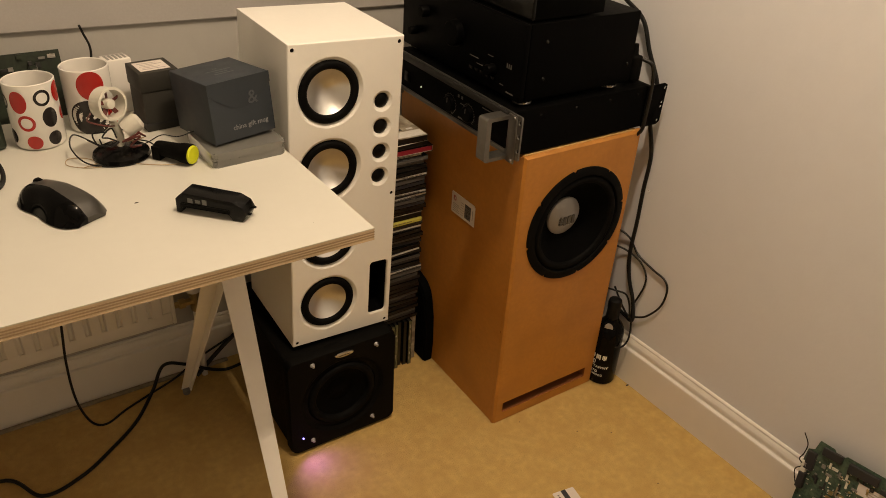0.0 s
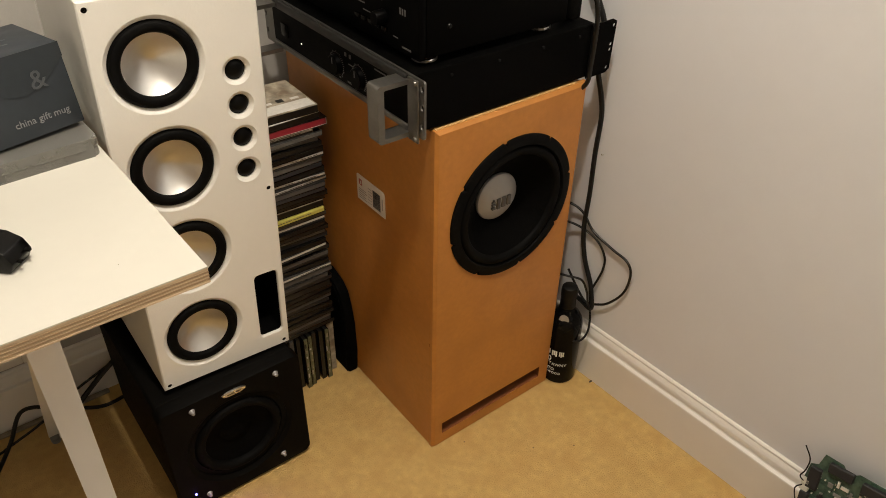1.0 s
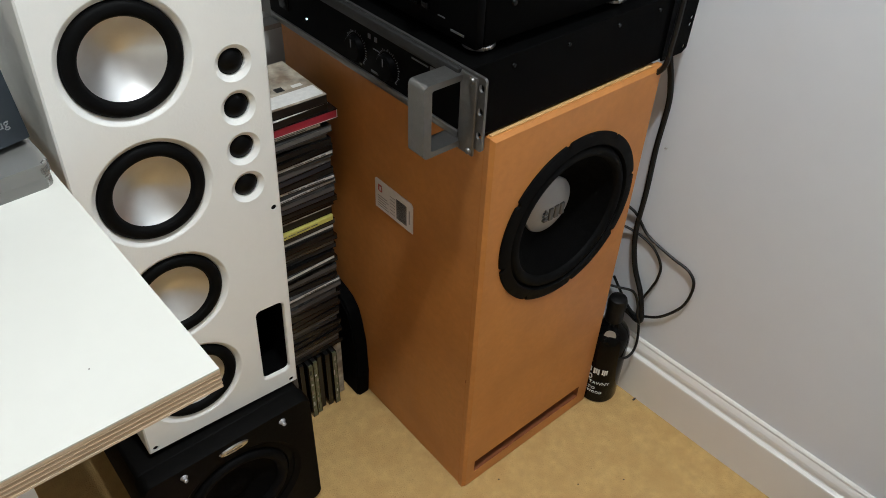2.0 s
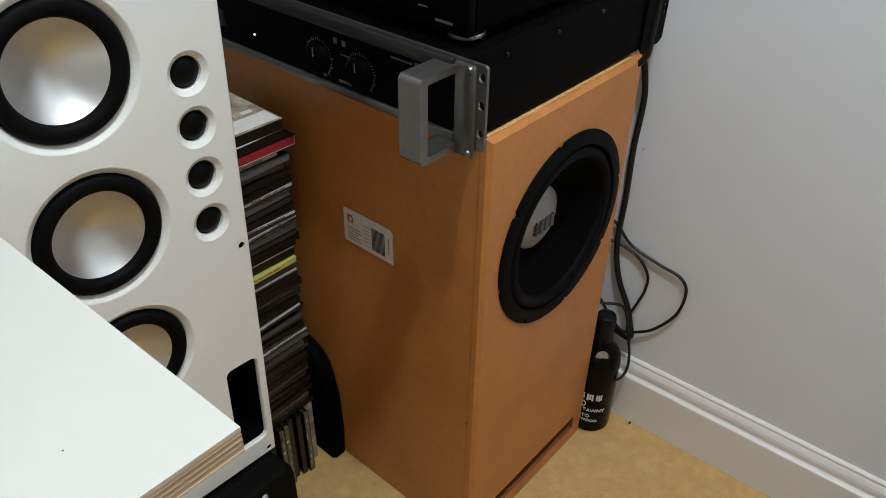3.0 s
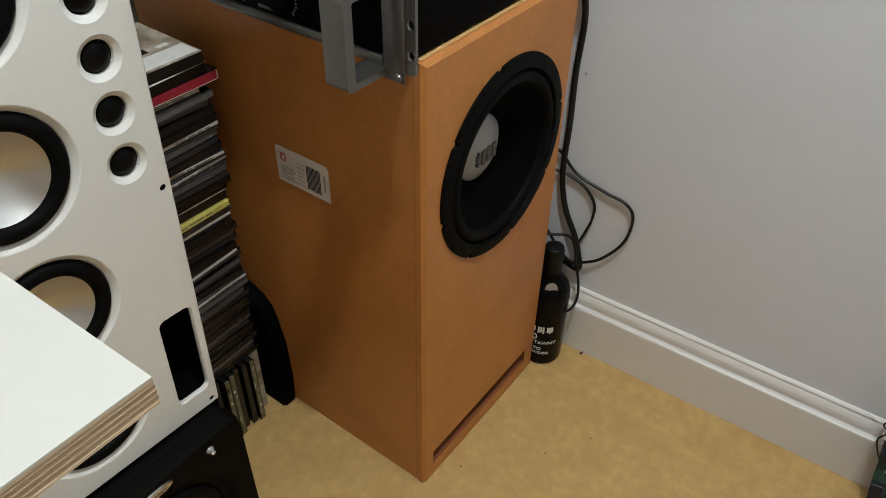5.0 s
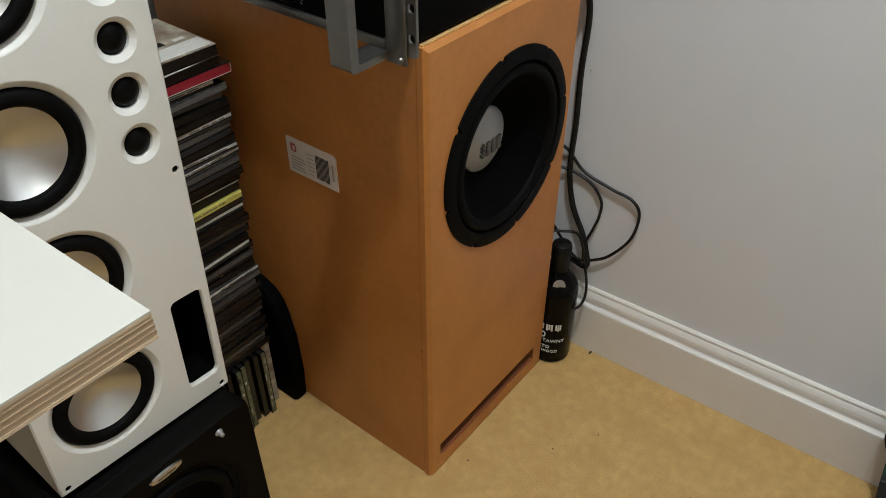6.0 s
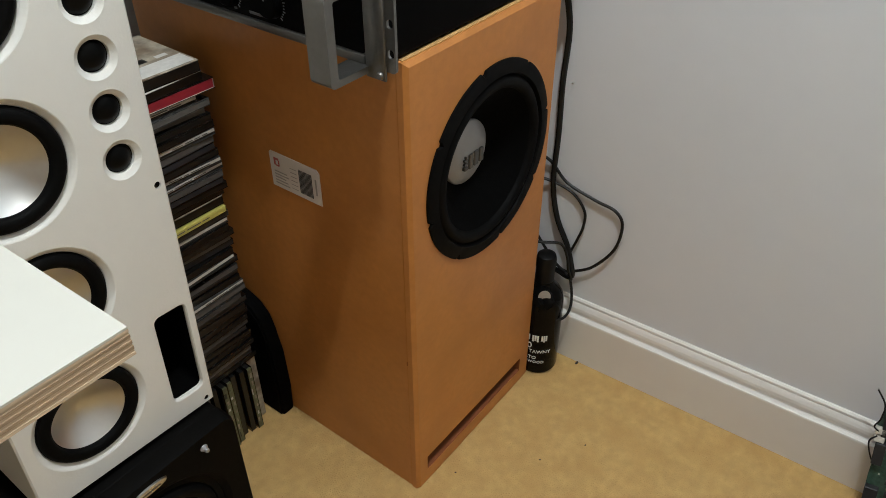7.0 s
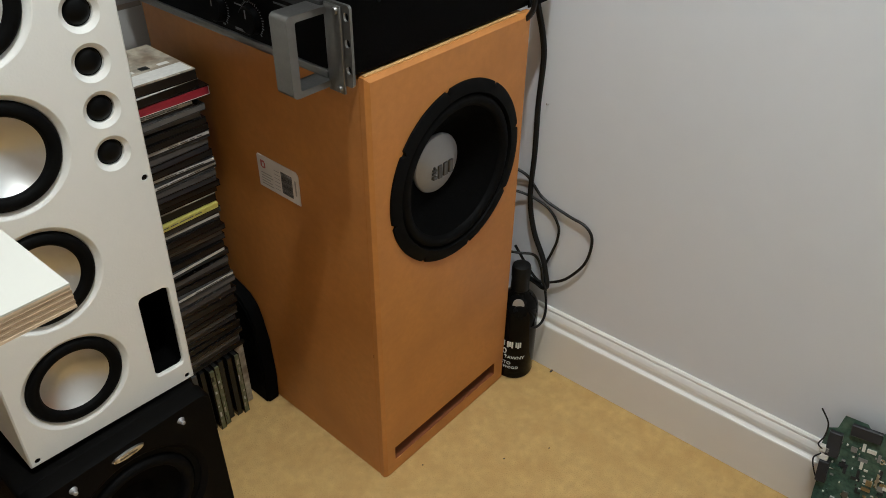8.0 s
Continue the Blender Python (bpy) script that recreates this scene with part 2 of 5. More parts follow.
def prism(outline, y0, y1, axis="y", bevel=0.0):
    """A flat outline drawn out. axis y: (x, z) pairs; x: (y, z) pairs; z: (x, y) pairs."""
    bm = bmesh.new()
    put = {"y": lambda a, b, d: (a, d, b), "x": lambda a, b, d: (d, a, b), "z": lambda a, b, d: (a, b, d)}[axis]
    lo = [bm.verts.new(put(a, b, y0)) for a, b in outline]
    hi = [bm.verts.new(put(a, b, y1)) for a, b in outline]
    bm.faces.new(lo[::-1])
    bm.faces.new(hi)
    for i in range(len(lo)):
        j = (i + 1) % len(lo)
        bm.faces.new((lo[i], lo[j], hi[j], hi[i]))
    if bevel:
        bmesh.ops.bevel(bm, geom=bm.edges[:], offset=bevel, segments=2, profile=0.5, affect="EDGES")
    return bm


def lettering(text, size, depth=0.0004):
    """The text as a bmesh in the x-z plane, centred, reading from -y."""
    cu = bpy.data.curves.new("lettering", "FONT")
    cu.body, cu.size, cu.extrude, cu.align_x, cu.align_y, cu.resolution_u = text, size, depth, "CENTER", "CENTER", 2
    ob = bpy.data.objects.new("lettering", cu)
    scene.collection.objects.link(ob)
    me = bpy.data.meshes.new_from_object(ob.evaluated_get(bpy.context.evaluated_depsgraph_get()))
    bpy.data.objects.remove(ob)
    bm = bmesh.new()
    bm.from_mesh(me)
    bpy.data.meshes.remove(me)
    return moved(bm, FRONT)


def bars(rows, y, thick=0.0004):
    """Plain bars (x0, x1, z0, z1) that stand for small writing."""
    bm = bmesh.new()
    for x0, x1, z0, z1 in rows:
        box(x0, x1, y - thick, y, z0, z1, bm=bm)
    return bm


# ---- the room ----
XW, YW = 0.4118, 0.568     # faces of the gable wall and of the wall behind the desk
X0, Y0, H = -2.75, -2.8, 2.45


def structure(name, bm, material, label, category):
    return tagged(part(name, bm, material, None, smooth=False), label, category, kind="structure")


structure("floor", box(X0 - 0.1, XW + 0.3, Y0 - 0.1, YW + 0.1, -0.05, 0.0), FLOOR, "beige mottled carpet floor with small crumbs", "floor")
GABLE = pose(XW, 0, 0, 0, 0, 2.31)    # the gable wall stands a little out of square
structure("wall_east", moved(box(0, 0.1, Y0 - 0.1, YW + 0.03, 0, H), GABLE), WALL, "smooth off-white painted wall", "wall")
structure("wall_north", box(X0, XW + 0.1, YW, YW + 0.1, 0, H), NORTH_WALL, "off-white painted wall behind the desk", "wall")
# added out of view to close the room; wall distance steers the bounce
structure("wall_west", box(X0 - 0.1, X0, Y0, YW, 0, H), FAR_WALL, "plain unseen off-white wall that closes the room", "wall")
structure("wall_south", box(X0, XW + 0.3, Y0 - 0.1, Y0, 0, H), FAR_WALL, "plain unseen off-white wall that closes the room", "wall")
structure("ceiling", box(X0 - 0.1, XW + 0.3, Y0 - 0.1, YW + 0.1, H, H + 0.05), CEIL, "plain unseen ceiling that closes the room", "ceiling")

# moulded skirting: distance from the wall, height
SKIRT = [(0, 0), (0.018, 0), (0.018, 0.0975), (0.0172, 0.1005), (0.0145, 0.1018), (0.0108, 0.1022), (0.0093, 0.104), (0.0102, 0.108), (0.011, 0.1125), (0.0104, 0.118),
         (0.0084, 0.123), (0.0066, 0.1262), (0.0052, 0.1275), (0.0062, 0.1292), (0.0058, 0.1325), (0.003, 0.135), (0, 0.1353)]
structure("baseboard_east", moved(prism([(-d, z) for d, z in SKIRT], Y0 - 0.05, YW - 0.003), GABLE), GLOSS, "tall moulded white gloss skirting board", "skirting")
structure("baseboard_north", prism([(YW - d, z) for d, z in SKIRT], X0, XW - 0.035, axis="x"), GLOSS, "dusty moulded white gloss skirting board", "skirting")
structure("dust_line", box(X0, -0.47, YW - 0.034, YW - 0.0215, 0.0, 0.006, 0.002), DIRT, "strip of grey dust along the skirting", "dust")
structure("blind", moved(box(X0 + 0.1, XW - 0.05, YW - 0.008, YW - 0.001, 0.0, 1.3, 0.002), Matrix.Translation((-0.6, 0, 0.881)) @ Matrix.Rotation(radians(1.6), 4, "Y") @ Matrix.Translation((0.6, 0, 0))), BLIND, "plain grey fabric blind over the window", "blind")


# ---- amber bass cabinet ----
def bar_parts(name, rows, y, m, material, parent, label=""):
    for r in rows:
        part(name, moved(bars([r], y), m), material, parent, label, smooth=False)


def bass_driver(parent, cx, cz, y, r, name="woofer"):
    """A notched frame, roll surround, black cone and grey cap, facing -y."""
    at = Matrix.Translation((cx, y, cz)) @ FRONT
    n = 192
    bm = bmesh.new()
    rings = []
    for rad, h in ((1.0, -0.004), (1.0, 0.0025), (0.985, 0.004), (0.865, 0.005), (0.855, 0.002), (0.85, -0.004)):
        ring = []
        for i in range(n):
            a = 360 * i / n
            near = abs((a - 11.25 + 22.5) % 45 - 22.5)
            rr = rad - (0.045 if near < 1.4 and rad > 0.97 else 0)
            ring.append(bm.verts.new((r * rr * math.cos(radians(a)), r * rr * math.sin(radians(a)), h)))
        rings.append(ring)
    for a, b in zip(rings, rings[1:]):
        for i in range(n):
            bm.faces.new((a[i], a[(i + 1) % n], b[(i + 1) % n], b[i]))
    w = part(name, moved(bm, at), RUBBER, parent, "black notched rubber driver rim")
    roll = [(0.86 * r, 0.001), (0.848 * r, -0.004)] + [((0.78 + 0.066 * math.cos(radians(t))) * r, -0.004 + 0.009 * math.sin(radians(t))) for t in range(0, 181, 20)]
    part("surround", moved(lathe(roll, 96), at), RUBBER, w, "black rubber roll surround")
    part("cone", moved(lathe([(0.715 * r, -0.003), (0.69 * r, -0.006), (0.6 * r, -0.017), (0.45 * r, -0.033), (0.31 * r, -0.047)], 96), at), PAPER_CONE, w, "matt black paper cone")
    cap = part("dust_cap", moved(lathe([(0.325 * r, -0.046), (0.335 * r, -0.0415), (0.325 * r, -0.0385), (0.25 * r, -0.0325), (0.15 * r, -0.029), (0.0, -0.0275)], 64), at), CAP_GREY, w, "domed grey dust cap")
    return w


JW, JH, JD = 0.319, 0.71, 0.475
jbl = thing("bass_cabinet", pose(0, 0, 0), "tall amber lacquered MDF bass speaker cabinet", "speaker")
ch = 0.0055
bm = bmesh.new()
front = [(ch, 0.002), (JW - ch, 0.002), (JW - ch, JH - ch), (ch, JH - ch)]
slot = [(0.0235, 0.0292), (0.288, 0.0292), (0.288, 0.0585), (0.0235, 0.0585)]
inner = holed_face(bm, front, [[(circle_loop(0.1655, 0.519, 0.132, 72), 0.0), (circle_loop(0.1655, 0.519, 0.132, 72), 0.024)], [(slot, 0.0), (slot, 0.024)]])
rim = [bm.verts.new((x, ch * 0.8, z)) for x, z in ((0, 0.0), (JW, 0.0), (JW, JH), (0, JH))]
back = [bm.verts.new((v.co.x, 0.0125, v.co.z)) for v in rim]
for a, b in ((inner, rim), (rim, back)):
    for i in range(4):
        bm.faces.new((a[i], a[(i + 1) % 4], b[(i + 1) % 4], b[i]))
board = part("front_panel", bm, MDF, jbl, "amber front board with chamfered edges", smooth=False)
board.data.materials.append(MDF_RAW_SHADE)
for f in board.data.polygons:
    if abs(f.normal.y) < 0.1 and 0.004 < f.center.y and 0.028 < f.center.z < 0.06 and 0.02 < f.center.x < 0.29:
        f.material_index = 1    # slot port walls, their shade put into the dark colour
part("side_panel", box(0.0012, 0.019, 0.0137, JD, 0, JH - 0.004, 0.001), MDF, jbl, smooth=False)
part("side_panel", box(JW - 0.019, JW - 0.0008, 0.0135, JD, 0, JH - 0.004, 0.001), MDF, jbl, smooth=False)
part("top_panel", box(0.0192, JW - 0.0192, 0.0135, JD, JH - 0.024, JH - 0.005, 0.001), MDF_EDGE, jbl, "pale cut top board", smooth=False)
part("back_panel", box(0.0192, JW - 0.0192, JD - 0.019, JD - 0.0005, 0.02, JH - 0.0245), MDF, jbl, smooth=False)
part("port_floor", box(0.0192, JW - 0.0192, 0.0245, 0.3, 0.0102, 0.0284), MDF_RAW_SHADE, jbl, "slot port board coloured dark for shade", smooth=False)
part("port_roof", box(0.0192, JW - 0.0192, 0.0245, 0.3, 0.0593, 0.0775), MDF_RAW_SHADE, jbl, smooth=False)
part("baffle_lip", box(0.004, JW - 0.02, 0.0065, 0.0128, JH + 0.0002, JH + 0.0012), MDF_EDGE, jbl, "pale raw top edge of the front board", smooth=False)
driver = bass_driver(jbl, 0.1655, 0.519, 0.0, 0.1355)
# raised maker's mark drawn as plain blocks
bm = bmesh.new()
for x0, x1, z0, z1 in ((-0.0215, -0.0135, 0.004, 0.0075), (-0.0215, -0.0135, -0.0015, 0.002), (-0.0215, -0.0135, -0.009, -0.004), (-0.019, -0.016, 0.0075, 0.0115),
                       (-0.0105, -0.0025, -0.0105, 0.0105), (0.0005, 0.0095, -0.01, 0.011), (0.0125, 0.021, -0.0095, 0.0105)):
    box(0.1655 + x0, 0.1655 + x1, 0.0255, 0.031, 0.513 + z0, 0.513 + z1, 0.0008, 1, bm=bm)
part("badge", bm, DARK_SILVER, bpy.data.objects["dust_cap"], "raised dark chrome mark")
# the paper sticker on the side
st = Matrix.Translation((0.0, 0.191, 0.5045)) @ Matrix.Rotation(radians(-90), 4, "Z")
sticker = part("sticker", moved(prism([(-0.045, -0.026), (0.045, -0.026), (0.045, 0.022), (0.041, 0.0265), (-0.043, 0.0265), (-0.045, 0.024)], -0.0006, 0.0008), st), PAPER, jbl, "white paper shipping label", smooth=False)
bar_parts("barcode_bar", [(0.008 + 0.0022 * i, 0.0091 + 0.0022 * i, -0.019, 0.016) for i in range(11)], -0.0008, st, INK, sticker)
bar_parts("small_print", [(-0.038, -0.012 - 0.003 * (i % 3), -0.02 + 0.0045 * i, -0.0185 + 0.0045 * i) for i in range(5)] + [(-0.008, 0.004, -0.018 + 0.006 * i, -0.0172 + 0.006 * i) for i in range(6)]
     + [(0.037, 0.0395, -0.012, 0.012)], -0.0008, st, INK_GREY, sticker)
part("red_print", moved(bars([(-0.037, -0.034, 0.008, 0.019), (-0.034, -0.028, 0.016, 0.019), (-0.029, -0.027, 0.008, 0.016), (-0.034, -0.028, 0.007, 0.009)], -0.0008), st), RED_INK, sticker, "small red printed mark")
part("edge_chip", box(0.0004, 0.0014, 0.0125, 0.0146, 0.27, 0.276), MDF_RAW_SHADE, jbl, "small dark chip in the edge")

# ---- rack power amplifier on the cabinet ----
PX, PY0, PZ0, PZ1 = -0.040, -0.017, 0.7175, 0.806
amp = thing("power_amplifier", pose(0.0035, -0.0025, 0), "black two-unit rack power amplifier with silver handles", "amplifier")
part("chassis", box(PX + 0.004, 0.325, 0.0125, 0.4425, 0.7145, 0.8045, 0.0015), BLACK_METAL, amp, smooth=False)
for fx, fy in ((0.01, 0.05), (0.01, 0.40), (0.28, 0.05), (0.28, 0.40)):
    part("foot", moved(lathe([(0, 0), (0.009, 0), (0.009, 0.0048), (0, 0.0048)], 16), Matrix.Translation((fx, fy, 0.7098))), RUBBER, amp)
TY = Matrix.Translation((PX, 0, 0)) @ Matrix.Rotation(radians(-90), 4, "Z")    # local x runs towards -y, local y into the amplifier


# front panel: recessed black field between two alloy rails, ears at both ends
ear = round_rect(-0.4655, 0.017, PZ0, PZ1, 0.004)
holes = []
for hx in (0.0113, -0.4595):
    for hz in (PZ0 + 0.019, (PZ0 + PZ1) / 2 + 0.004, PZ1 - 0.0125):
        loop = round_rect(hx - 0.0038, hx + 0.0038, hz - 0.0046, hz + 0.0046, 0.0036)
        holes.append([(loop, 0.0), (loop, 0.003)])
bm = bmesh.new()
out = holed_face(bm, ear, holes)
rear = [bm.verts.new((v.co.x, 0.0035, v.co.z)) for v in out]
for i in range(len(out)):
    bm.faces.new((out[i], out[(i + 1) % len(out)], rear[(i + 1) % len(rear)], rear[i]))
panel = part("front_panel", moved(bm, TY), SILVER, amp, "worn silver-grey rack panel", smooth=False)
part("black_field", moved(prism(round_rect(-0.43, -0.021, PZ0 + 0.012, PZ1 - 0.016, 0.003), -0.0012, 0.001), TY), PANEL_BLACK, panel, "glossy black control field", smooth=False)
part("top_rail", moved(box(-0.43, -0.0205, -0.006, 0.001, PZ1 - 0.0155, PZ1 - 0.0015, 0.002), TY), RAIL, panel, "dark grey top rail")
part("bottom_rail", moved(box(-0.43, -0.0205, -0.003, 0.001, PZ0 + 0.001, PZ0 + 0.0105, 0.002), TY), SILVER, panel)
for ky in (0.216, 0.150):
    k = part("level_knob", moved(lathe([(0.0, 0.0085), (0.0145, 0.0085), (0.0162, 0.007), (0.017, 0.002), (0.0175, 0.0), (0.0175, -0.001)], 40), TY @ Matrix.Translation((-ky, -0.0012, 0.753)) @ FRONT), PANEL_BLACK, amp, "black rotary level knob")
    part("pointer", moved(box(-ky - 0.0008, -ky + 0.0008, -0.0102, -0.0096, 0.756, 0.766), TY), PRINT_DIM, k, "pale pointer line")
    bm = bmesh.new()
    for i in range(31):
        a = radians(225 - 270 * i / 30)
        tick = box(0.0195, 0.0228 if i % 3 == 0 else 0.0213, -0.0018, -0.0012, -0.0004, 0.0004)
        joined(bm, tick, TY @ Matrix.Translation((-ky, 0, 0.753)) @ Matrix.Rotation(-a, 4, "Y"))
    part("dial_marks", bm, PRINT_DIM, k, "ring of pale dial marks")
for i, (bx, bz) in enumerate(((-0.187, 0.779), (-0.174, 0.779))):
    part("indicator", moved(box(bx - 0.0025, bx + 0.0025, -0.002, -0.001, bz - 0.003, bz + 0.003), TY), PRINT_DIM, amp)
bar_parts("panel_print", [(-0.185, -0.165, 0.7335, 0.7365), (-0.21, -0.205, 0.7335, 0.736), (-0.105, -0.075, 0.7825, 0.7845), (-0.072, -0.05, 0.781, 0.7865), (-0.18, -0.168, 0.765, 0.7665)], -0.0012, TY, PRINT_DIM, amp)
part("power_led", moved(lathe([(0, 0.0015), (0.0011, 0.001), (0.0014, 0)], 12), TY @ Matrix.Translation((-0.331, -0.0012, 0.750)) @ FRONT), LED_GREEN, amp, "lit white power light")
part("power_switch", moved(box(-0.40, -0.375, -0.004, -0.001, 0.745, 0.768, 0.002), TY), BLACK_GLOSS, amp)


def rack_handle(hx, name="handle"):
    """A vertical U of square bar standing out of the panel."""
    bm = bmesh.new()
    w, out, z0, z1, t = 0.0135, 0.055, PZ0 - 0.0055, PZ1 - 0.006, 0.0105
    n = 5
    def bend(x0, zz0, zz1, r, first):
        pts = [(first, zz0)]
        for i in range(n + 1):
            a = radians(90 * i / n)
            pts.append((x0 - 0.0 - (r - 0) + r * math.sin(a), zz0 + r - r * math.cos(a)))
        for i in range(n + 1):
            a = radians(90 * i / n)
            pts.append((x0 - r + r * math.cos(a), zz1 - r + r * math.sin(a)))
        return pts + [(first, zz1)]
    outer = bend(out, z0, z1, 0.006, 0.0)
    innr = bend(out - t, z0 + t * 0.68, z1 - t * 0.68, 0.0025, 0.0)
    ring = []
    for side in (-w, w):
        a = [bm.verts.new((hx + side, -d, z)) for d, z in outer]
        b = [bm.verts.new((hx + side, -d, z)) for d, z in innr]
        ring.append((a, b))
    (a0, b0), (a1, b1) = ring
    for i in range(len(a0) - 1):
        bm.faces.new((a0[i], a0[i + 1], b0[i + 1], b0[i]))
        bm.faces.new((a1[i + 1], a1[i], b1[i], b1[i + 1]))
        bm.faces.new((a0[i + 1], a0[i], a1[i], a1[i + 1]))
        bm.faces.new((b0[i], b0[i + 1], b1[i + 1], b1[i]))
    edges = [e for e in bm.edges if len(e.link_faces) == 2 and e.calc_face_angle(0) > 1.2]
    bmesh.ops.bevel(bm, geom=edges, offset=0.0016, segments=2, profile=0.5, affect="EDGES")
    return part(name, moved(bm, TY), SILVER, amp, "chunky grey cast handle")


part("foot_plate", moved(box(-0.019, 0.0062, -0.0035, -0.0002, PZ0 - 0.0095, PZ1 - 0.002, 0.0012), TY), SILVER, amp, "grey cast plate under the handle")
rack_handle(-0.029)
rack_handle(-0.4195)
for hz in (PZ0 - 0.004, PZ1 - 0.007):
    part("screw", moved(lathe([(0, 0.003), (0.003, 0.0028), (0.0042, 0.001), (0.0042, 0)], 14), TY @ Matrix.Translation((0.0, -0.0034, hz)) @ FRONT), SILVER, amp)
# rear rack bracket with holes
bm = bmesh.new()
ro = [(0.315, 0.7125), (0.361, 0.7125), (0.370, 0.718), (0.373, 0.800), (0.365, 0.8045), (0.315, 0.8035)]
hl = [[(circle_loop(x, z, 0.0034, 14), 0.0), (circle_loop(x, z, 0.0034, 14), 0.0025)] for x, z in ((0.363, 0.7215), (0.3655, 0.7525), (0.3662, 0.762), (0.3675, 0.794))]
out = holed_face(bm, ro, hl, 0.0095)
rear = [bm.verts.new((v.co.x, 0.012, v.co.z)) for v in out]
for i in range(len(out)):
    bm.faces.new((out[i], out[(i + 1) % len(out)], rear[(i + 1) % len(rear)], rear[i]))
part("rear_bracket", bm, BLACK_METAL, amp, "black drilled rear rack bracket", smooth=False)
for sx in (0.03, 0.12, 0.21, 0.29):
    part("screw", moved(lathe([(0, 0.0016), (0.0025, 0.0012), (0.003, 0)], 12), Matrix.Translation((sx, 0.0125, 0.79)) @ FRONT), BLACK_GLOSS, amp)

# ---- stereo amplifier on top of it ----
hifi = thing("stereo_amplifier", pose(-0.002, 0.0225, 0.806), "black hi-fi amplifier stacked on the rack amplifier", "amplifier")
part("cover", box(0.0, 0.274, 0.0, 0.43, 0.0105, 0.155, 0.003), BLACK_METAL, hifi)
part("fascia", box(-0.013, -0.0005, 0.0, 0.43, 0.0085, 0.155, 0.003), PANEL_BLACK, hifi, "satin black front panel")
for fx, fy in ((0.012, 0.022), (0.012, 0.40), (0.235, 0.022), (0.235, 0.40)):
    part("foot", moved(lathe([(0, 0), (0.016, 0), (0.018, 0.004), (0.018, 0.011), (0, 0.011)], 24), Matrix.Translation((fx, fy, 0))), BLACK_GLOSS, hifi)
    part("foot_ring", moved(lathe([(0.0182, 0.002), (0.0192, 0.003), (0.0192, 0.006), (0.0182, 0.007)], 24), Matrix.Translation((fx, fy, 0))), STEEL, hifi, "thin bright foot ring")
TF = Matrix.Translation((-0.0135, 0, 0)) @ Matrix.Rotation(radians(-90), 4, "Z")
for ky, kz, kr in ((0.215, 0.085, 0.027), (0.085, 0.05, 0.011), (0.33, 0.10, 0.012), (0.37, 0.05, 0.009)):
    part("knob", moved(lathe([(0, 0.018), (kr * 0.86, 0.0175), (kr * 0.95, 0.0155), (kr, 0.0)], 32), TF @ Matrix.Translation((-ky, 0, kz)) @ FRONT), PANEL_BLACK, hifi, "black control knob")
for i in range(5):
    part("button", moved(box(-0.16 + 0.018 * i, -0.148 + 0.018 * i, -0.004, 0.001, 0.03, 0.037, 0.001), TF), BLACK_GLOSS, hifi)
bar_parts("front_print", [(-0.062, -0.05, 0.028, 0.0295), (-0.14, -0.12, 0.045, 0.0465), (-0.115, -0.10, 0.045, 0.0465), (-0.165, -0.135, 0.055, 0.0565), (-0.04, -0.018, 0.018, 0.0205), (-0.105, -0.088, 0.072, 0.0735)], -0.0002, TF, PRINT_DIM, hifi)
bar_parts("emblem", [(-0.045, -0.042, 0.065, 0.074), (-0.039, -0.036, 0.065, 0.074), (-0.033, -0.030, 0.065, 0.074)], -0.0002, TF, PRINT_DIM, hifi)
for sx, sz in ((0.04, 0.05), (0.04, 0.12), (0.26, 0.05)):
    part("screw", moved(lathe([(0, 0.002), (0.003, 0.0016), (0.0042, 0)], 12), Matrix.Translation((sx, 0, sz)) @ FRONT), BLACK_GLOSS, hifi)
tuner = thing("tuner", pose(0.007, 0.028, 0.961), "small black hi-fi box stacked on top", "hi-fi unit")
part("cover", box(0.0, 0.168, 0.0, 0.36, 0.004, 0.075, 0.003), BLACK_METAL, tuner)
part("fascia", box(-0.008, -0.0003, 0.0, 0.36, 0.004, 0.075, 0.002), BLACK_GLOSS, tuner)
for fx, fy in ((0.02, 0.02), (0.11, 0.02), (0.02, 0.33), (0.11, 0.33)):
    part("foot", moved(lathe([(0, 0), (0.008, 0), (0.008, 0.0045), (0, 0.0045)], 16), Matrix.Translation((fx, fy, 0))), RUBBER, tuner)
plug = thing("cable_plug", pose(0.30, 0.05, 0.806), "black moulded plug behind the amplifier", "plug")
part("body", box(-0.006, 0.02, -0.015, 0.02, 0.0, 0.055, 0.006, 3), BLACK, plug)
part("sleeve", moved(lathe([(0, 0), (0.008, 0), (0.005, 0.022), (0, 0.022)], 14), Matrix.Translation((0.008, 0.002, 0.055))), RUBBER, plug)

# ---- black subwoofer ----
sub = thing("subwoofer", pose(-0.457, 0.1415, 0), "black vinyl subwoofer box with a blue light", "speaker")
SW, SH, SD = 0.258, 0.2655, 0.34
part("cabinet", box(0.002, SW - 0.002, 0.026, SD, 0.014, SH, 0.006, 3), BLACK, sub)
bm = bmesh.new()
fl = round_rect(0, SW, 0.008, SH + 0.001, 0.016)
rw = 0.094
cc = (0.128, 0.135)
out = holed_face(bm, fl, [[(circle_loop(*cc, rw + 0.008, 64), 0.0), (circle_loop(*cc, rw, 64), 0.006), (circle_loop(*cc, rw, 64), 0.012)]])
mid = [bm.verts.new((SW / 2 + (v.co.x - SW / 2) * 1.018, 0.006, SH / 2 + (v.co.z - SH / 2) * 1.018)) for v in out]
rear = [bm.verts.new((v.co.x, 0.026, v.co.z)) for v in mid]
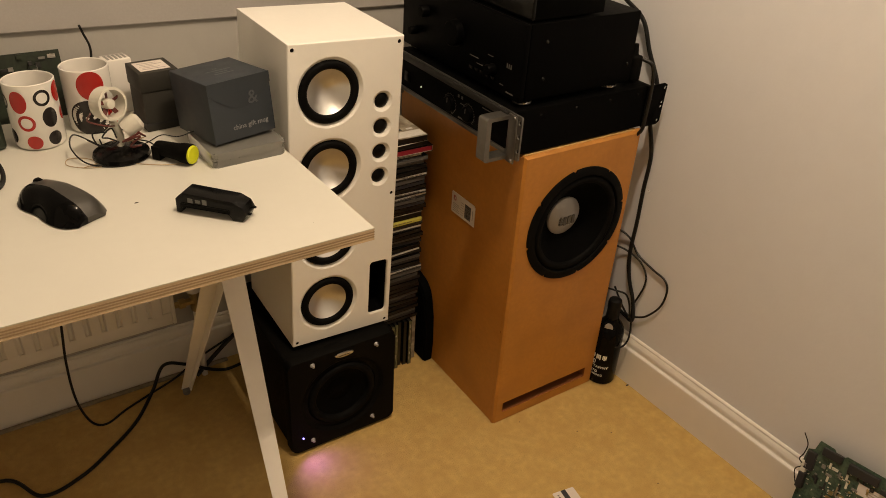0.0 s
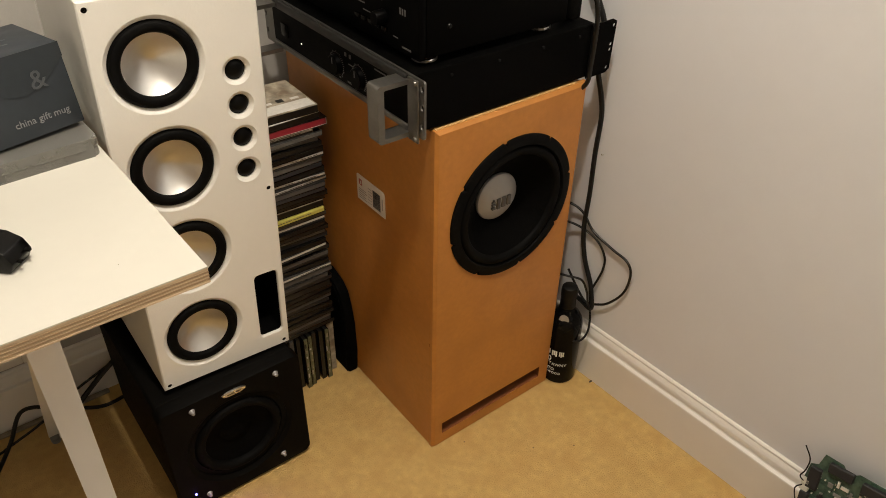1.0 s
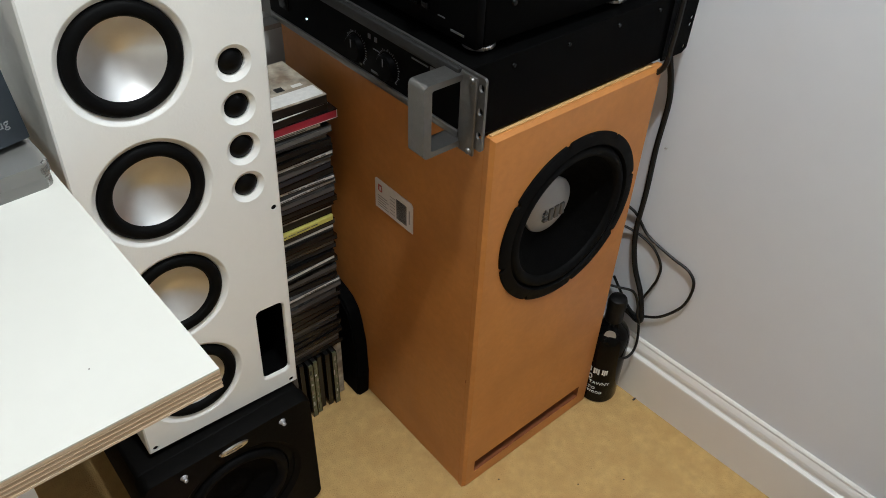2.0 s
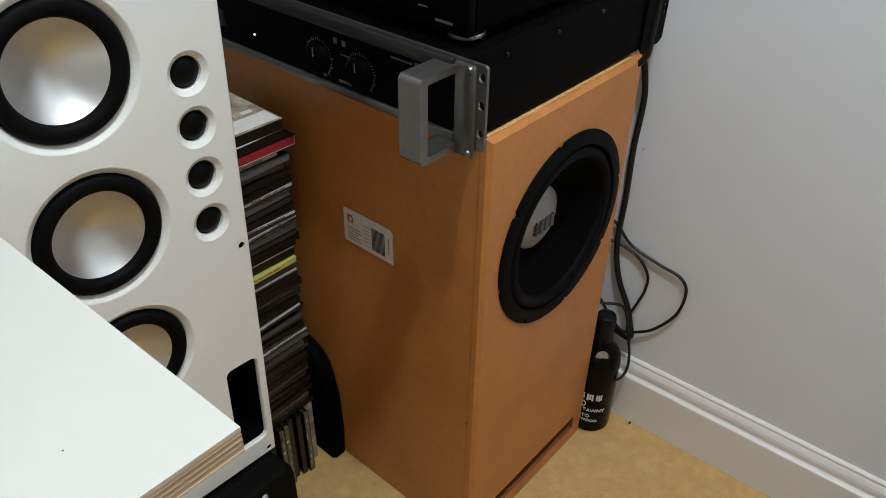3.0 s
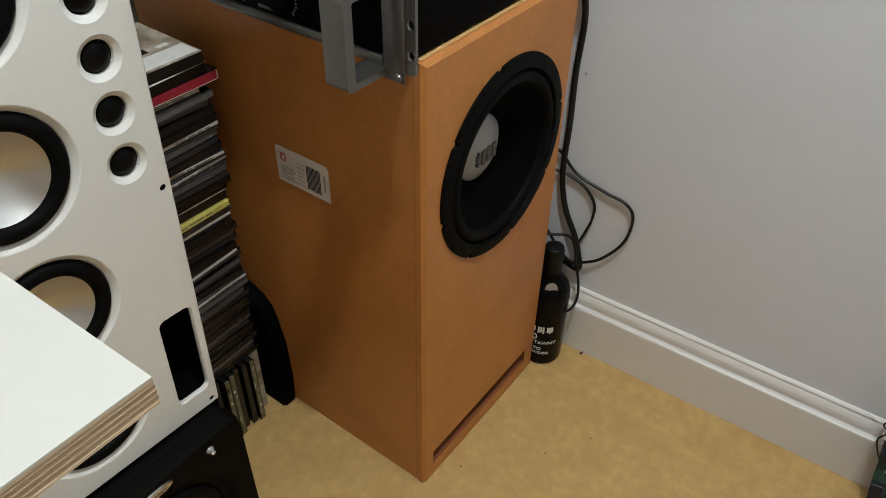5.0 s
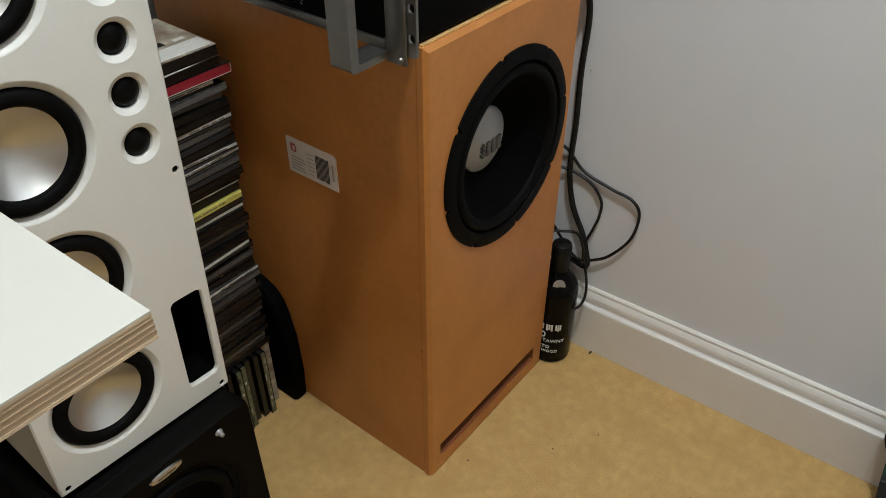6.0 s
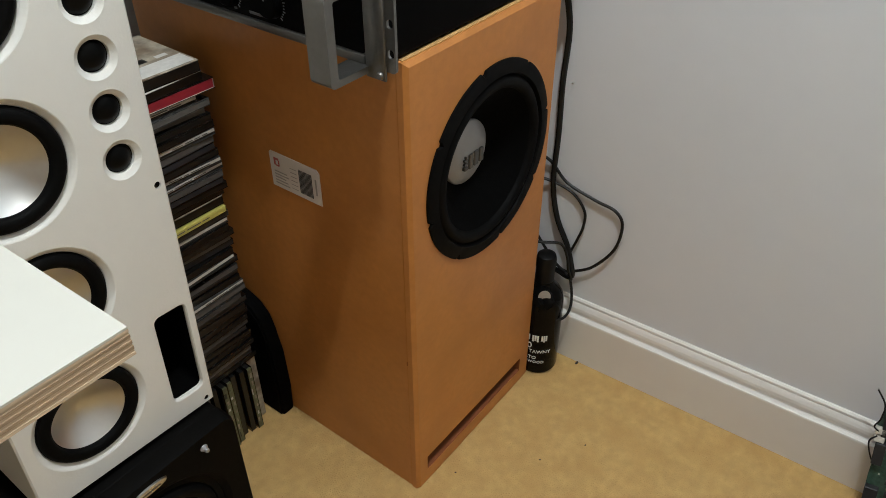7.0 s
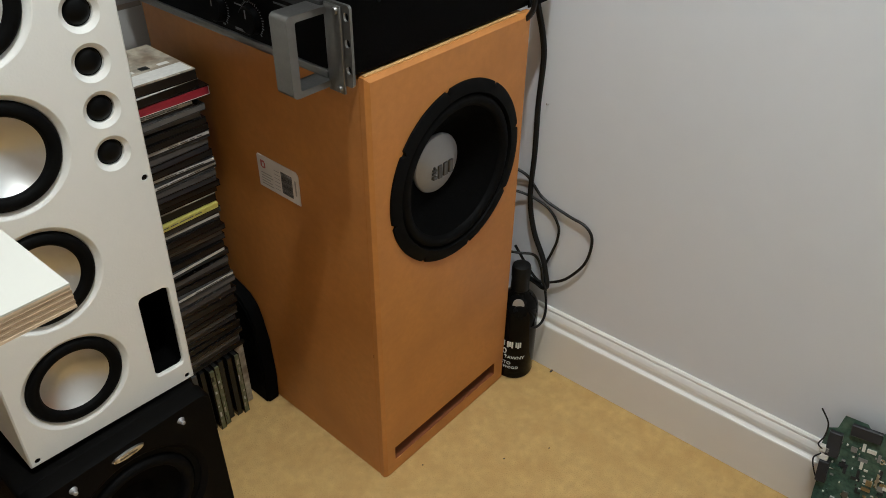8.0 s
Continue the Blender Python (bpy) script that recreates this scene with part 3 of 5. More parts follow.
for a, b in ((out, mid), (mid, rear)):
    for i in range(len(a)):
        bm.faces.new((a[i], a[(i + 1) % len(a)], b[(i + 1) % len(b)], b[i]))
bm.faces.new(rear)
part("front_baffle", bm, BLACK, sub, "black rounded front baffle")
at = Matrix.Translation((cc[0], 0.012, cc[1])) @ FRONT
w = part("woofer", moved(lathe([(rw, 0.001), (rw, 0.004), (rw * 0.9, 0.004), (rw * 0.88, 0.0)], 64), at), RUBBER, sub)
part("surround", moved(lathe([((0.78 + 0.1 * math.cos(radians(t))) * rw, 0.012 * math.sin(radians(t))) for t in range(0, 181, 20)], 64), at), RUBBER, w, "wide black rubber roll surround")
part("cone", moved(lathe([(0.68 * rw, 0.0), (0.35 * rw, -0.012), (0.3 * rw, -0.012), (0.2 * rw, -0.006), (0, -0.003)], 64), at), PAPER_CONE, w)
for sx, sz in ((0.0555, 0.2495), (0.2095, 0.248), (0.201, 0.034), (0.049, 0.032)):
    g = part("grille_pin", moved(lathe([(0, 0.008), (0.0025, 0.008), (0.0032, 0.006), (0.0022, 0.004), (0.0045, 0.002), (0.0055, 0.0)], 16), Matrix.Translation((sx, 0, sz)) @ FRONT), CAP_GREY, sub, "dull metal grille pin")
bm = lathe([(0, 0.0032), (0.8, 0.003), (0.93, 0.0024), (1.0, 0.0)], 40)
badge = part("badge", moved(bm, Matrix.Translation((0.131, 0, 0.2515)) @ FRONT @ Matrix.Diagonal((0.023, 0.0062, 1, 1))), STEEL, sub, "oval silver badge")
part("badge_print", bars([(0.118, 0.143, 0.250, 0.2525)], -0.0030), DARK_SILVER, badge)
part("power_led", moved(lathe([(0, 0.0028), (0.0014, 0.0022), (0.002, 0)], 12), Matrix.Translation((0.026, 0, 0.048)) @ FRONT), LED_BLUE, sub, "lit blue power light")
for fx, fy in ((0.03, 0.05), (0.23, 0.05), (0.03, 0.31), (0.23, 0.31)):
    part("foot", moved(lathe([(0, 0), (0.014, 0), (0.016, 0.015), (0, 0.015)], 20), Matrix.Translation((fx, fy, 0))), RUBBER, sub)

# ---- white column speaker on the subwoofer ----
WW, WH, WD = 0.230, 0.650, 0.25
white = thing("column_speaker", Matrix.Translation((-0.4257, 0.1818, 0.2783)) @ Matrix.Rotation(radians(-0.8), 4, "Z") @ Matrix.Rotation(radians(1.98), 4, "Y"), "white satin column loudspeaker with four aluminium cones", "speaker")
bm = bmesh.new()
holes = []
WZ, WU = (0.555, 0.401, 0.247, 0.093), 0.0815
for z in WZ:
    holes.append([(circle_loop(WU, z, 0.0675, 64), 0.0), (circle_loop(WU, z, 0.0662, 64), 0.0006), (circle_loop(WU, z, 0.0606, 64), 0.0055), (circle_loop(WU, z, 0.0596, 64), 0.009)])
TZ, TU = (0.527, 0.4745, 0.422, 0.3695), 0.190
for z in TZ:
    holes.append([(circle_loop(TU, z, 0.0212, 40), 0.0), (circle_loop(TU, z, 0.0205, 40), 0.0005), (circle_loop(TU, z, 0.0156, 40), 0.0042), (circle_loop(TU, z, 0.0153, 40), 0.008)])
pr = round_rect(0.1778, 0.2192, 0.033, 0.1668, 0.008)
pc = [(0.1985 + (x - 0.1985) * 1.06, 0.0999 + (z - 0.0999) * 1.03) for x, z in pr]
holes.append([(pc, 0.0), (pr, 0.002), (pr, 0.006)])
SC = ((0.0095, 0.639), (0.2200, 0.639), (0.2200, 0.327), (0.0095, 0.0085), (0.2200, 0.0085), (0.0095, 0.327))
for x, z in SC:
    holes.append([(circle_loop(x, z, 0.0040, 16), 0.0), (circle_loop(x, z, 0.0039, 16), 0.004)])
out = holed_face(bm, round_rect(0.002, WW - 0.002, 0.002, WH - 0.002, 0.001, 2), holes)
mid = [bm.verts.new((WW / 2 + (v.co.x - WW / 2) * WW / (WW - 0.004), 0.002, WH / 2 + (v.co.z - WH / 2) * WH / (WH - 0.004))) for v in out]
rear = [bm.verts.new((v.co.x, WD, v.co.z)) for v in mid]
for a, b in ((out, mid), (mid, rear)):
    for i in range(len(a)):
        bm.faces.new((a[i], a[(i + 1) % len(a)], b[(i + 1) % len(b)], b[i]))
bm.faces.new(rear)
part("cabinet", bm, WHITE, white, smooth=False)
for z in WZ:
    at = Matrix.Translation((WU, 0.0085, z)) @ FRONT
    roll = [(0.0596, 0.0), (0.0596, 0.0035), (0.0588, 0.0045)] + [(0.0515 + 0.0072 * math.cos(radians(t)), 0.0045 + 0.0048 * math.sin(radians(t))) for t in range(0, 181, 15)] + [(0.0440, 0.004), (0.0430, 0.0025)]
    w = part("woofer", moved(lathe(roll, 64), at), RUBBER, white, "black rubber-edged woofer")
    part("cone", moved(lathe([(0.0436 * k / 16, 0.0022 - 0.023 * (1 - (k / 16) ** 1.7)) for k in range(16, -1, -1)], 64), at), ALU_CONE, w, "smooth concave aluminium cone")
for z in TZ:
    at = Matrix.Translation((TU, 0.008, z)) @ FRONT
    part("tweeter", moved(lathe([(0.0155, 0.0)] + [(0.0142 * math.sin(radians(a)), 0.0142 * 0.5 * math.cos(radians(a)) - 0.0005) for a in range(90, -1, -10)], 32), at), TWEETER, white, "small black dome tweeter")
bm = bmesh.new()
a, c = [[bm.verts.new((x, y, z)) for x, z in pr] for y in (0.0055, 0.09)]
for i in range(len(a)):
    bm.faces.new((a[i], a[(i + 1) % len(a)], c[(i + 1) % len(a)], c[i]))
bm.faces.new(c)
part("port", bm, PAPER_CONE, white, "dark port tunnel")
for x, z in SC:
    part("screw", moved(lathe([(0, 0.0004), (0.0012, 0.0004), (0.0013, 0.002), (0.0031, 0.0019), (0.0037, 0.0012), (0.0038, 0)], 14), Matrix.Translation((x, 0.0032, z)) @ FRONT), TWEETER, white, "small black socket screw")
for fx, h in ((0.02, 0.0118), (0.21, 0.005)):
    for fy in (0.03, 0.21):
        part("foot", moved(lathe([(0, 0), (0.009, 0), (0.009, h), (0, h)], 14), Matrix.Translation((fx, fy, -h))), RUBBER, white)

# ---- desk ----
DX, DY0, DY1, DZ = -0.4087, -0.1407, 0.545, 0.7382
desk = thing("desk", pose(0, 0, 0), "white laminate desk with a bare birch plywood edge", "desk")


def desk_slab(inset, z0, z1):
    """One sheet of the desktop, whose sawn end runs slightly out of square."""
    x1, x2 = DX - inset, DX - inset - 0.028 * (DY1 - DY0)
    return prism([(-2.0, DY0 + inset), (x1, DY0 + inset), (x2, DY1), (-2.0, DY1)], z0, z1, axis="z")


part("desktop", desk_slab(0.0, DZ - 0.0016, DZ), LAMINATE, desk, "pale white laminate top", smooth=False)
layers = 9
th = 0.0194 / layers
for i in range(layers):
    z1 = DZ - 0.0016 - i * th
    e = 0.0003 * (i % 2)
    part("ply_layer", desk_slab(e, z1 - th, z1), PLY_D if i % 2 == 0 and i not in (0, 8) or i in (2,) else PLY_L, desk, smooth=False)


def trestle_leg(top, foot):
    """A tapered leg of folded white steel sheet, an L in section."""
    bm = bmesh.new()
    top, foot = Vector(top), Vector(foot)
    rings = []
    for p, w in ((top, 0.04), (top.lerp(foot, 0.12), 0.042), (foot, 0.02)):
        s = 1 if foot.y < top.y else -1
        rings.append([bm.verts.new(p + Vector(d)) for d in ((-w / 2, -s * w * 0.35, 0), (w / 2, -s * w * 0.35, 0), (w / 2, s * w * 0.5, 0), (w / 2 - 0.002, s * w * 0.5, 0), (w / 2 - 0.002, -s * (w * 0.35 - 0.002), 0), (-w / 2, -s * (w * 0.35 - 0.002), 0))])
    for a, b in zip(rings, rings[1:]):
        for i in range(6):
            bm.faces.new((a[i], a[(i + 1) % 6], b[(i + 1) % 6], b[i]))
    bm.faces.new(rings[0]), bm.faces.new(rings[-1][::-1])
    return bm


TOPZ = DZ - 0.0212
for x in (-0.565, -1.75):
    tr = thing("trestle", pose(0, 0, 0), "white folded steel trestle under the desk", "trestle", "desk trestles")
    part("beam", box(x - 0.03, x + 0.03, 0.05, 0.19, TOPZ - 0.02, TOPZ - 0.0004, 0.002), RAD_WHITE, tr)
    for sy, fx in ((-0.195, -0.022), (0.466, -0.034)):
        leg = part("leg", trestle_leg((x + (0.010 if sy > 0 else -0.003), 0.075 if sy > 0 else 0.145, TOPZ - 0.003), (x + fx, sy, 0.012)), RAD_WHITE, tr, smooth=False)
        part("foot", moved(lathe([(0, 0), (0.008, 0), (0.009, 0.004), (0.009, 0.013), (0, 0.013)], 16), Matrix.Translation((x + fx, sy, 0))), GREY_PLASTIC, leg, "small grey plastic foot")

# ---- radiator under the desk ----
rad = thing("radiator", pose(0, 0, 0), "white ribbed panel radiator below the desk", "radiator")
bm = bmesh.new()
xs = -0.597
pts = [(xs, 0.502)]
x = xs - 0.018
while x > -1.9:
    pts += [(x, 0.502), (x - 0.004, 0.494), (x - 0.024, 0.494), (x - 0.028, 0.502)]
    x -= 0.0335
prof = pts + [(x, 0.502), (x, 0.51), (xs, 0.51)]
part("front_plate", prism(prof, 0.226, 0.58, axis="z"), RAD_WHITE, rad, "ribbed white enamel plate", smooth=False)
part("lower_seam", box(x, -0.597, 0.499, 0.511, 0.192, 0.2255, 0.003), RAD_WHITE, rad)
part("upper_seam", box(x, -0.597, 0.499, 0.511, 0.5805, 0.61, 0.003), RAD_WHITE, rad)
part("end_seam", box(-0.5968, -0.588, 0.497, 0.512, 0.192, 0.61, 0.003), RAD_WHITE, rad)
part("rear_plate", box(x, -0.59, 0.5115, 0.532, 0.2, 0.6), RAD_WHITE, rad, smooth=False)
for bx in (-0.75, -1.6):
    part("bracket", box(bx - 0.015, bx + 0.015, 0.5325, YW, 0.25, 0.56), RAD_WHITE, rad, smooth=False)
valve = thing("radiator_valve", pose(-0.55, 0.51, 0.235), "dull brass radiator valve with painted pipe", "valve")
along = Matrix.Rotation(radians(90), 4, "Y")
part("tail", moved(lathe([(0, 0), (0.008, 0), (0.008, 0.012), (0.013, 0.012), (0.013, 0.026), (0.009, 0.026), (0.009, 0.045), (0, 0.045)], 6), Matrix.Translation((-0.038, 0, 0)) @ along), BRASS, valve)
part("body", moved(lathe([(0, -0.028), (0.010, -0.028), (0.012, -0.02), (0.012, -0.008), (0.009, -0.006), (0.011, 0.01), (0.011, 0.016), (0.013, 0.018), (0.013, 0.028), (0, 0.03)], 12), pose(0.012, 0, 0)), BRASS, valve)
part("head", moved(lathe([(0, 0.028), (0.017, 0.028), (0.0185, 0.034), (0.0185, 0.062), (0.015, 0.07), (0, 0.07)], 20), pose(0.012, 0, 0)), RAD_WHITE, valve, "ivory valve cap")
part("pipe", tube([(0.012, 0, -0.028), (0.012, 0.002, -0.1), (0.012, 0.004, -0.18), (0.012, 0.004, -0.236)], 0.0075, 12), RAD_WHITE, valve, "white painted pipe")

# ---- port bottle ----
def wrapped(bm, radius, at, turn):
    """Bends a flat x-z bmesh round a cylinder; turn: the direction that its middle faces, in degrees."""
    for v in bm.verts:
        a = radians(turn) + v.co.x / radius
        r = radius - v.co.y
        v.co = Vector((at[0] + r * math.cos(a), at[1] + r * math.sin(a), v.co.z))
    return bm


BX, BY, BR = 0.3545, 0.003, 0.0375
bottle = thing("port_bottle", pose(BX, BY, 0) @ Matrix.Diagonal((1, 1, 0.955, 1)), "black stencilled port bottle standing behind the cabinet", "bottle")
part("glass", lathe([(0, 0.004), (0.02, 0.002), (0.033, 0.0), (0.0365, 0.003), (BR, 0.008), (BR, 0.150), (0.0372, 0.163), (0.0345, 0.176), (0.0285, 0.187), (0.0205, 0.196), (0.0172, 0.204), (0.0158, 0.215), (0.015, 0.24), (0, 0.242)], 48), BOTTLE, bottle)
part("wax_cap", lathe([(0.0164, 0.203), (0.0166, 0.2035), (0.0168, 0.208), (0.016, 0.230), (0.0172, 0.237), (0.0174, 0.253), (0.0155, 0.2605), (0.011, 0.263), (0, 0.2635)], 36), WAX, bottle, "black wax seal over the neck")
TURN = -152
part("shoulder_seal", wrapped(prism([(0.008 + 0.0105 * math.cos(radians(18 * k)), 0.186 + 0.0165 * math.sin(radians(18 * k))) for k in range(20)], -0.0012, -0.0002), 0.0285, (0, 0), TURN - 10), CAP_GREY, bottle, "silver paper seal on the shoulder")
for word, size, z, face in (("10", 0.0205, 0.0735, -182), ("OLD TAWNY", 0.0108, 0.0595, -164), ("PORTO", 0.0108, 0.044, -180), ("IN WOOD", 0.0088, 0.033, -162)):
    part("stencil", wrapped(moved(lettering(word, size), Matrix.Translation((0, 0, z))), BR + 0.0007, (0, 0), face), PRINT, bottle, "pale stencilled letters", smooth=False)
bm = bmesh.new()
for k, (x0, x1) in enumerate(((-0.026, -0.018), (-0.0155, -0.0065), (-0.004, 0.005), (0.0075, 0.0165), (0.019, 0.027))):
    for i in range(3):
        a, b = 1.4 * (x0 + i * (x1 - x0) / 3), 1.4 * (x0 + (i + 0.78) * (x1 - x0) / 3)
        box(a, b, -0.0005, 0.0003, 0.0855 if (i + k) % 2 else 0.088, 0.1005, bm=bm)
part("stencil", wrapped(bm, BR + 0.0004, (0, 0), -184), PRINT, bottle, "row of plain stencilled bars", smooth=False)

# ---- stack of discs between the speakers ----
CASE_DARK = mat("smoked_clear_case", (0.006, 0.0058, 0.0055), 0.2, vary=0.3, scale=60, per_object=0.6, coat=0.15)
CASE_GREY = mat("scratched_clear_case", (0.045, 0.044, 0.042), 0.25, vary=0.35, scale=90, per_object=0.6, coat=0.15)
SPINES = {
    "white": mat("white_card_and_edge_glint", (0.60, 0.59, 0.56), 0.4, vary=0.08, scale=150, per_object=0.12),
    "grey": mat("grey_spine_card", (0.085, 0.083, 0.08), 0.4, vary=0.12, scale=150, per_object=0.35),
    "black": mat("black_spine_card", (0.008, 0.0078, 0.0075), 0.35, per_object=0.4),
    "red": mat("crimson_spine_card", (0.30, 0.018, 0.035), 0.4, vary=0.08),
    "yellow": mat("yellow_spine_card", (0.55, 0.50, 0.12), 0.4, vary=0.1, scale=200),
    "blue": mat("slate_spine_card", (0.022, 0.024, 0.03), 0.35, per_object=0.3),
    "green": mat("olive_spine_card", (0.13, 0.135, 0.07), 0.45, vary=0.3, scale=120),
    "tan": mat("tan_cover_print", (0.36, 0.32, 0.25), 0.5, vary=0.45, scale=55, tint=(0.14, 0.09, 0.05), big_scale=35),
}
CD_W, CD_D = 0.142, 0.125


def disc_case(m, colour, height=0.0098, label="", printed=True, cover=None, width=CD_W):
    """A jewel case: clear lid and tray round a printed card, its spine towards -y, right front corner at the origin."""
    tones = {"white": "pale", "grey": "grey", "black": "black", "red": "crimson", "yellow": "yellow", "blue": "slate blue", "green": "olive", "tan": "tan"}
    cd = thing("disc_case", m, label or f"clear plastic disc case with a {tones[colour]} spine in the stack", "disc case", "stacked discs")
    h = height
    t = 0.0013
    shell = CASE_GREY if colour in ("white", "grey") else CASE_DARK
    part("lid", box(-width, 0, 0.0004, CD_D, h - t, h, 0.0004, 1), cover or shell, cd, "printed cover under a clear lid" if cover else "", smooth=False)
    part("tray", box(-width, 0, 0.0, CD_D, 0, t, 0.0004, 1), shell, cd, smooth=False)
    # white cases: thin pale strip paints the light caught by the case edge
    low = t + 0.0003 + (h * 0.3 if colour == "white" else 0)
    if colour == "white":
        part("spine_shadow", box(-width + 0.002, -0.0022, 0.0009, 0.004, t + 0.0003, low), SPINES["black"], cd, "dark lower half of the spine", smooth=False)
    part("spine", box(-width + 0.002, -0.0012, 0.0001, 0.004, low, h - t - 0.0003), SPINES[colour], cd, "printed paper spine, edge glint painted in where pale", smooth=False)
    part("edge", box(-0.0021, -0.0004, 0.0008, CD_D - 0.002, t + 0.0003, h - t - 0.0003), shell, cd, smooth=False)
    part("filling", box(-width + 0.002, -0.0025, 0.005, CD_D - 0.002, t + 0.0002, h - t - 0.0002), SPINES["black"], cd, smooth=False)
    if printed:
        n = random.randint(2, 4)
        x = -random.uniform(0.012, 0.03)
        for i in range(n):
            w = random.uniform(0.006, 0.03)
            part("title_bar", box(x - w, x, -0.0003, 0.0001, h * 0.56, h * 0.68), SPINES["grey"], cd, smooth=False)
            x -= w + 0.003
    return cd


random.seed(11)
z = 0.1435
pale = {13: "grey", 14: "white", 19: "white", 25: "white", 26: "grey", 27: "yellow", 33: "white", 34: "white", 38: "white", 41: "grey", 43: "white"}
order = [pale.get(i, ("black", "black", "blue", "black", "grey")[i * 7 % 5]) for i in range(44)]
for i, c in enumerate(order):
    h = 0.0099 + random.uniform(-0.0004, 0.0006) + (0.0035 if i in (10, 28) else 0)
    yaw = random.uniform(-2.6, 2.6)
    lean = -0.0425 + 0.012 * (z - 0.14) / 0.45
    x = lean + random.uniform(-0.006, 0.005) - (0.012 if c == "white" and i == 43 else 0)
    disc_case(pose(x + 0.0035, 0.3055 + random.uniform(-0.004, 0.003), z, 0, 0, yaw), c, h, printed=c in ("white", "yellow") and random.random() < 0.7,
              cover=SPINES["yellow"] if c == "yellow" else (SPINES["tan"] if i == 28 else None))
    z += h + 0.0003
    if c == "yellow":
        z += 0.001
boxed = disc_case(pose(-0.016, 0.3015, z, 0, 0, -1), "red", 0.0145, "crimson boxed disc set near the top of the stack", False)
part("border", box(-CD_W + 0.002, -0.0012, 0.0, 0.0007, 0.0012, 0.0022), SPINES["white"], boxed, "pale edge of the clear case", smooth=False)
part("border", box(-0.0026, -0.0014, 0.0, 0.0007, 0.0025, 0.0135), SPINES["white"], boxed, "pale edge of the clear case", smooth=False)
z += 0.0148
disc_case(pose(-0.029, 0.305, z, 0, 0, 2), "black", 0.0125, "black disc case with a pale cover near the top", False, SPINES["white"])
z += 0.0128
top = disc_case(pose(-0.031, 0.303, z, 0, 0, -1), "black", 0.0148, "thick black disc case with a tan picture cover", False, SPINES["tan"])
part("cover_band", box(-CD_W + 0.003, -0.003, 0.004, 0.034, 0.0148, 0.0151), SPINES["white"], top, "plain pale band on the cover", smooth=False)
for k in range(4):
    part("cover_patch", box(-0.03 - 0.026 * k, -0.014 - 0.026 * k - 0.003 * (k % 2), 0.042, 0.05 + 0.004 * (k % 2), 0.0148, 0.0151), SPINES["black" if k % 2 else "white"], top, smooth=False)
# the cases that stand on edge below the stack
for i, (x, c, y, thick) in enumerate(((-0.0505, "tan", 0.309, 0.019), (-0.0625, "green", 0.292, 0.0104), (-0.075, "black", 0.296, 0.0104), (-0.0895, "black", 0.3, 0.0104), (-0.102, "green", 0.293, 0.0104), (-0.1135, "green", 0.29, 0.0104), (-0.126, "black", 0.3, 0.0104), (-0.14, "grey", 0.302, 0.0104))):
    up = Matrix(((0, 0, 1, x - 0.0065), (0, 1, 0, y - 0.0005), (-1, 0, 0, 0.0006), (0, 0, 0, 1)))
    cd = disc_case(up, c, thick, "disc case standing on edge below the stack" + (", olive patterned spine" if c == "green" else ", dark spine" if c == "black" else ", pale end panel"), False, SPINES["tan"] if c == "tan" else None)
    if c == "green":
        for k in range(7):
            a = random.uniform(0.001, 0.005)
            part("title_bar", box(-0.128 + 0.017 * k + random.uniform(-0.004, 0.003), -0.119 + 0.017 * k + random.uniform(-0.005, 0.004), -0.0002, 0.0003, a, a + random.uniform(0.0015, 0.0045)), SPINES[random.choice(("white", "tan", "tan", "black"))], cd, smooth=False)

# ---- dark satellite speaker leaning in the gap ----
sat = thing("satellite_speaker", pose(0.003, -0.0015, 0), "small black rounded satellite speaker in the gap", "speaker")
prof = [(0.280, 0.0), (0.2785, 0.06), (0.282, 0.14), (0.288, 0.185), (0.298, 0.214), (0.315, 0.231), (0.335, 0.239), (0.36, 0.242), (0.395, 0.242), (0.41, 0.236), (0.415, 0.22), (0.418, 0.0)]
part("shell", prism(prof, -0.027, -0.0035, axis="x", bevel=0.004), PAPER_CONE, sat)
part("grille", prism([(a + (0.004 if a < 0.35 else -0.006), b * 0.96 + 0.003) for a, b in prof], -0.029, -0.0272, axis="x"), PAPER_CONE, sat, "black cloth grille")

# ---- cables ----
def cord(name, points, r, label, seg=8, material=None):
    return tagged(part(name, tube(points, r, seg), material or CABLE, None), label, "cable")


cord("power_cable", [(0.165, 0.233, 1.0), (0.344, 0.223, 0.984), (0.379, 0.167, 0.938), (0.391, 0.12, 0.905), (0.393, 0.088, 0.846), (0.395, 0.048, 0.777), (0.384, 0.039, 0.708), (0.393, 0.03, 0.652), (0.4, 0.028, 0.609), (0.403, 0.032, 0.532), (0.403, 0.03, 0.445), (0.402, 0.03, 0.357), (0.402, 0.016, 0.293), (0.399, -0.01, 0.248), (0.397, -0.022, 0.217), (0.394, -0.029, 0.196), (0.397, -0.02, 0.184), (0.401, 0.0, 0.184), (0.402, 0.028, 0.187)], 0.0048, "thick black power cable hanging against the wall")
cord("bracket_cable", [(0.284, 0.007, 0.867), (0.294, -0.011, 0.859), (0.302, -0.014, 0.829), (0.305, -0.013, 0.788), (0.306, -0.011, 0.748), (0.306, -0.007, 0.713), (0.308, 0.022, 0.686), (0.311, 0.071, 0.656)], 0.004, "black cable passing in front of the rack bracket")
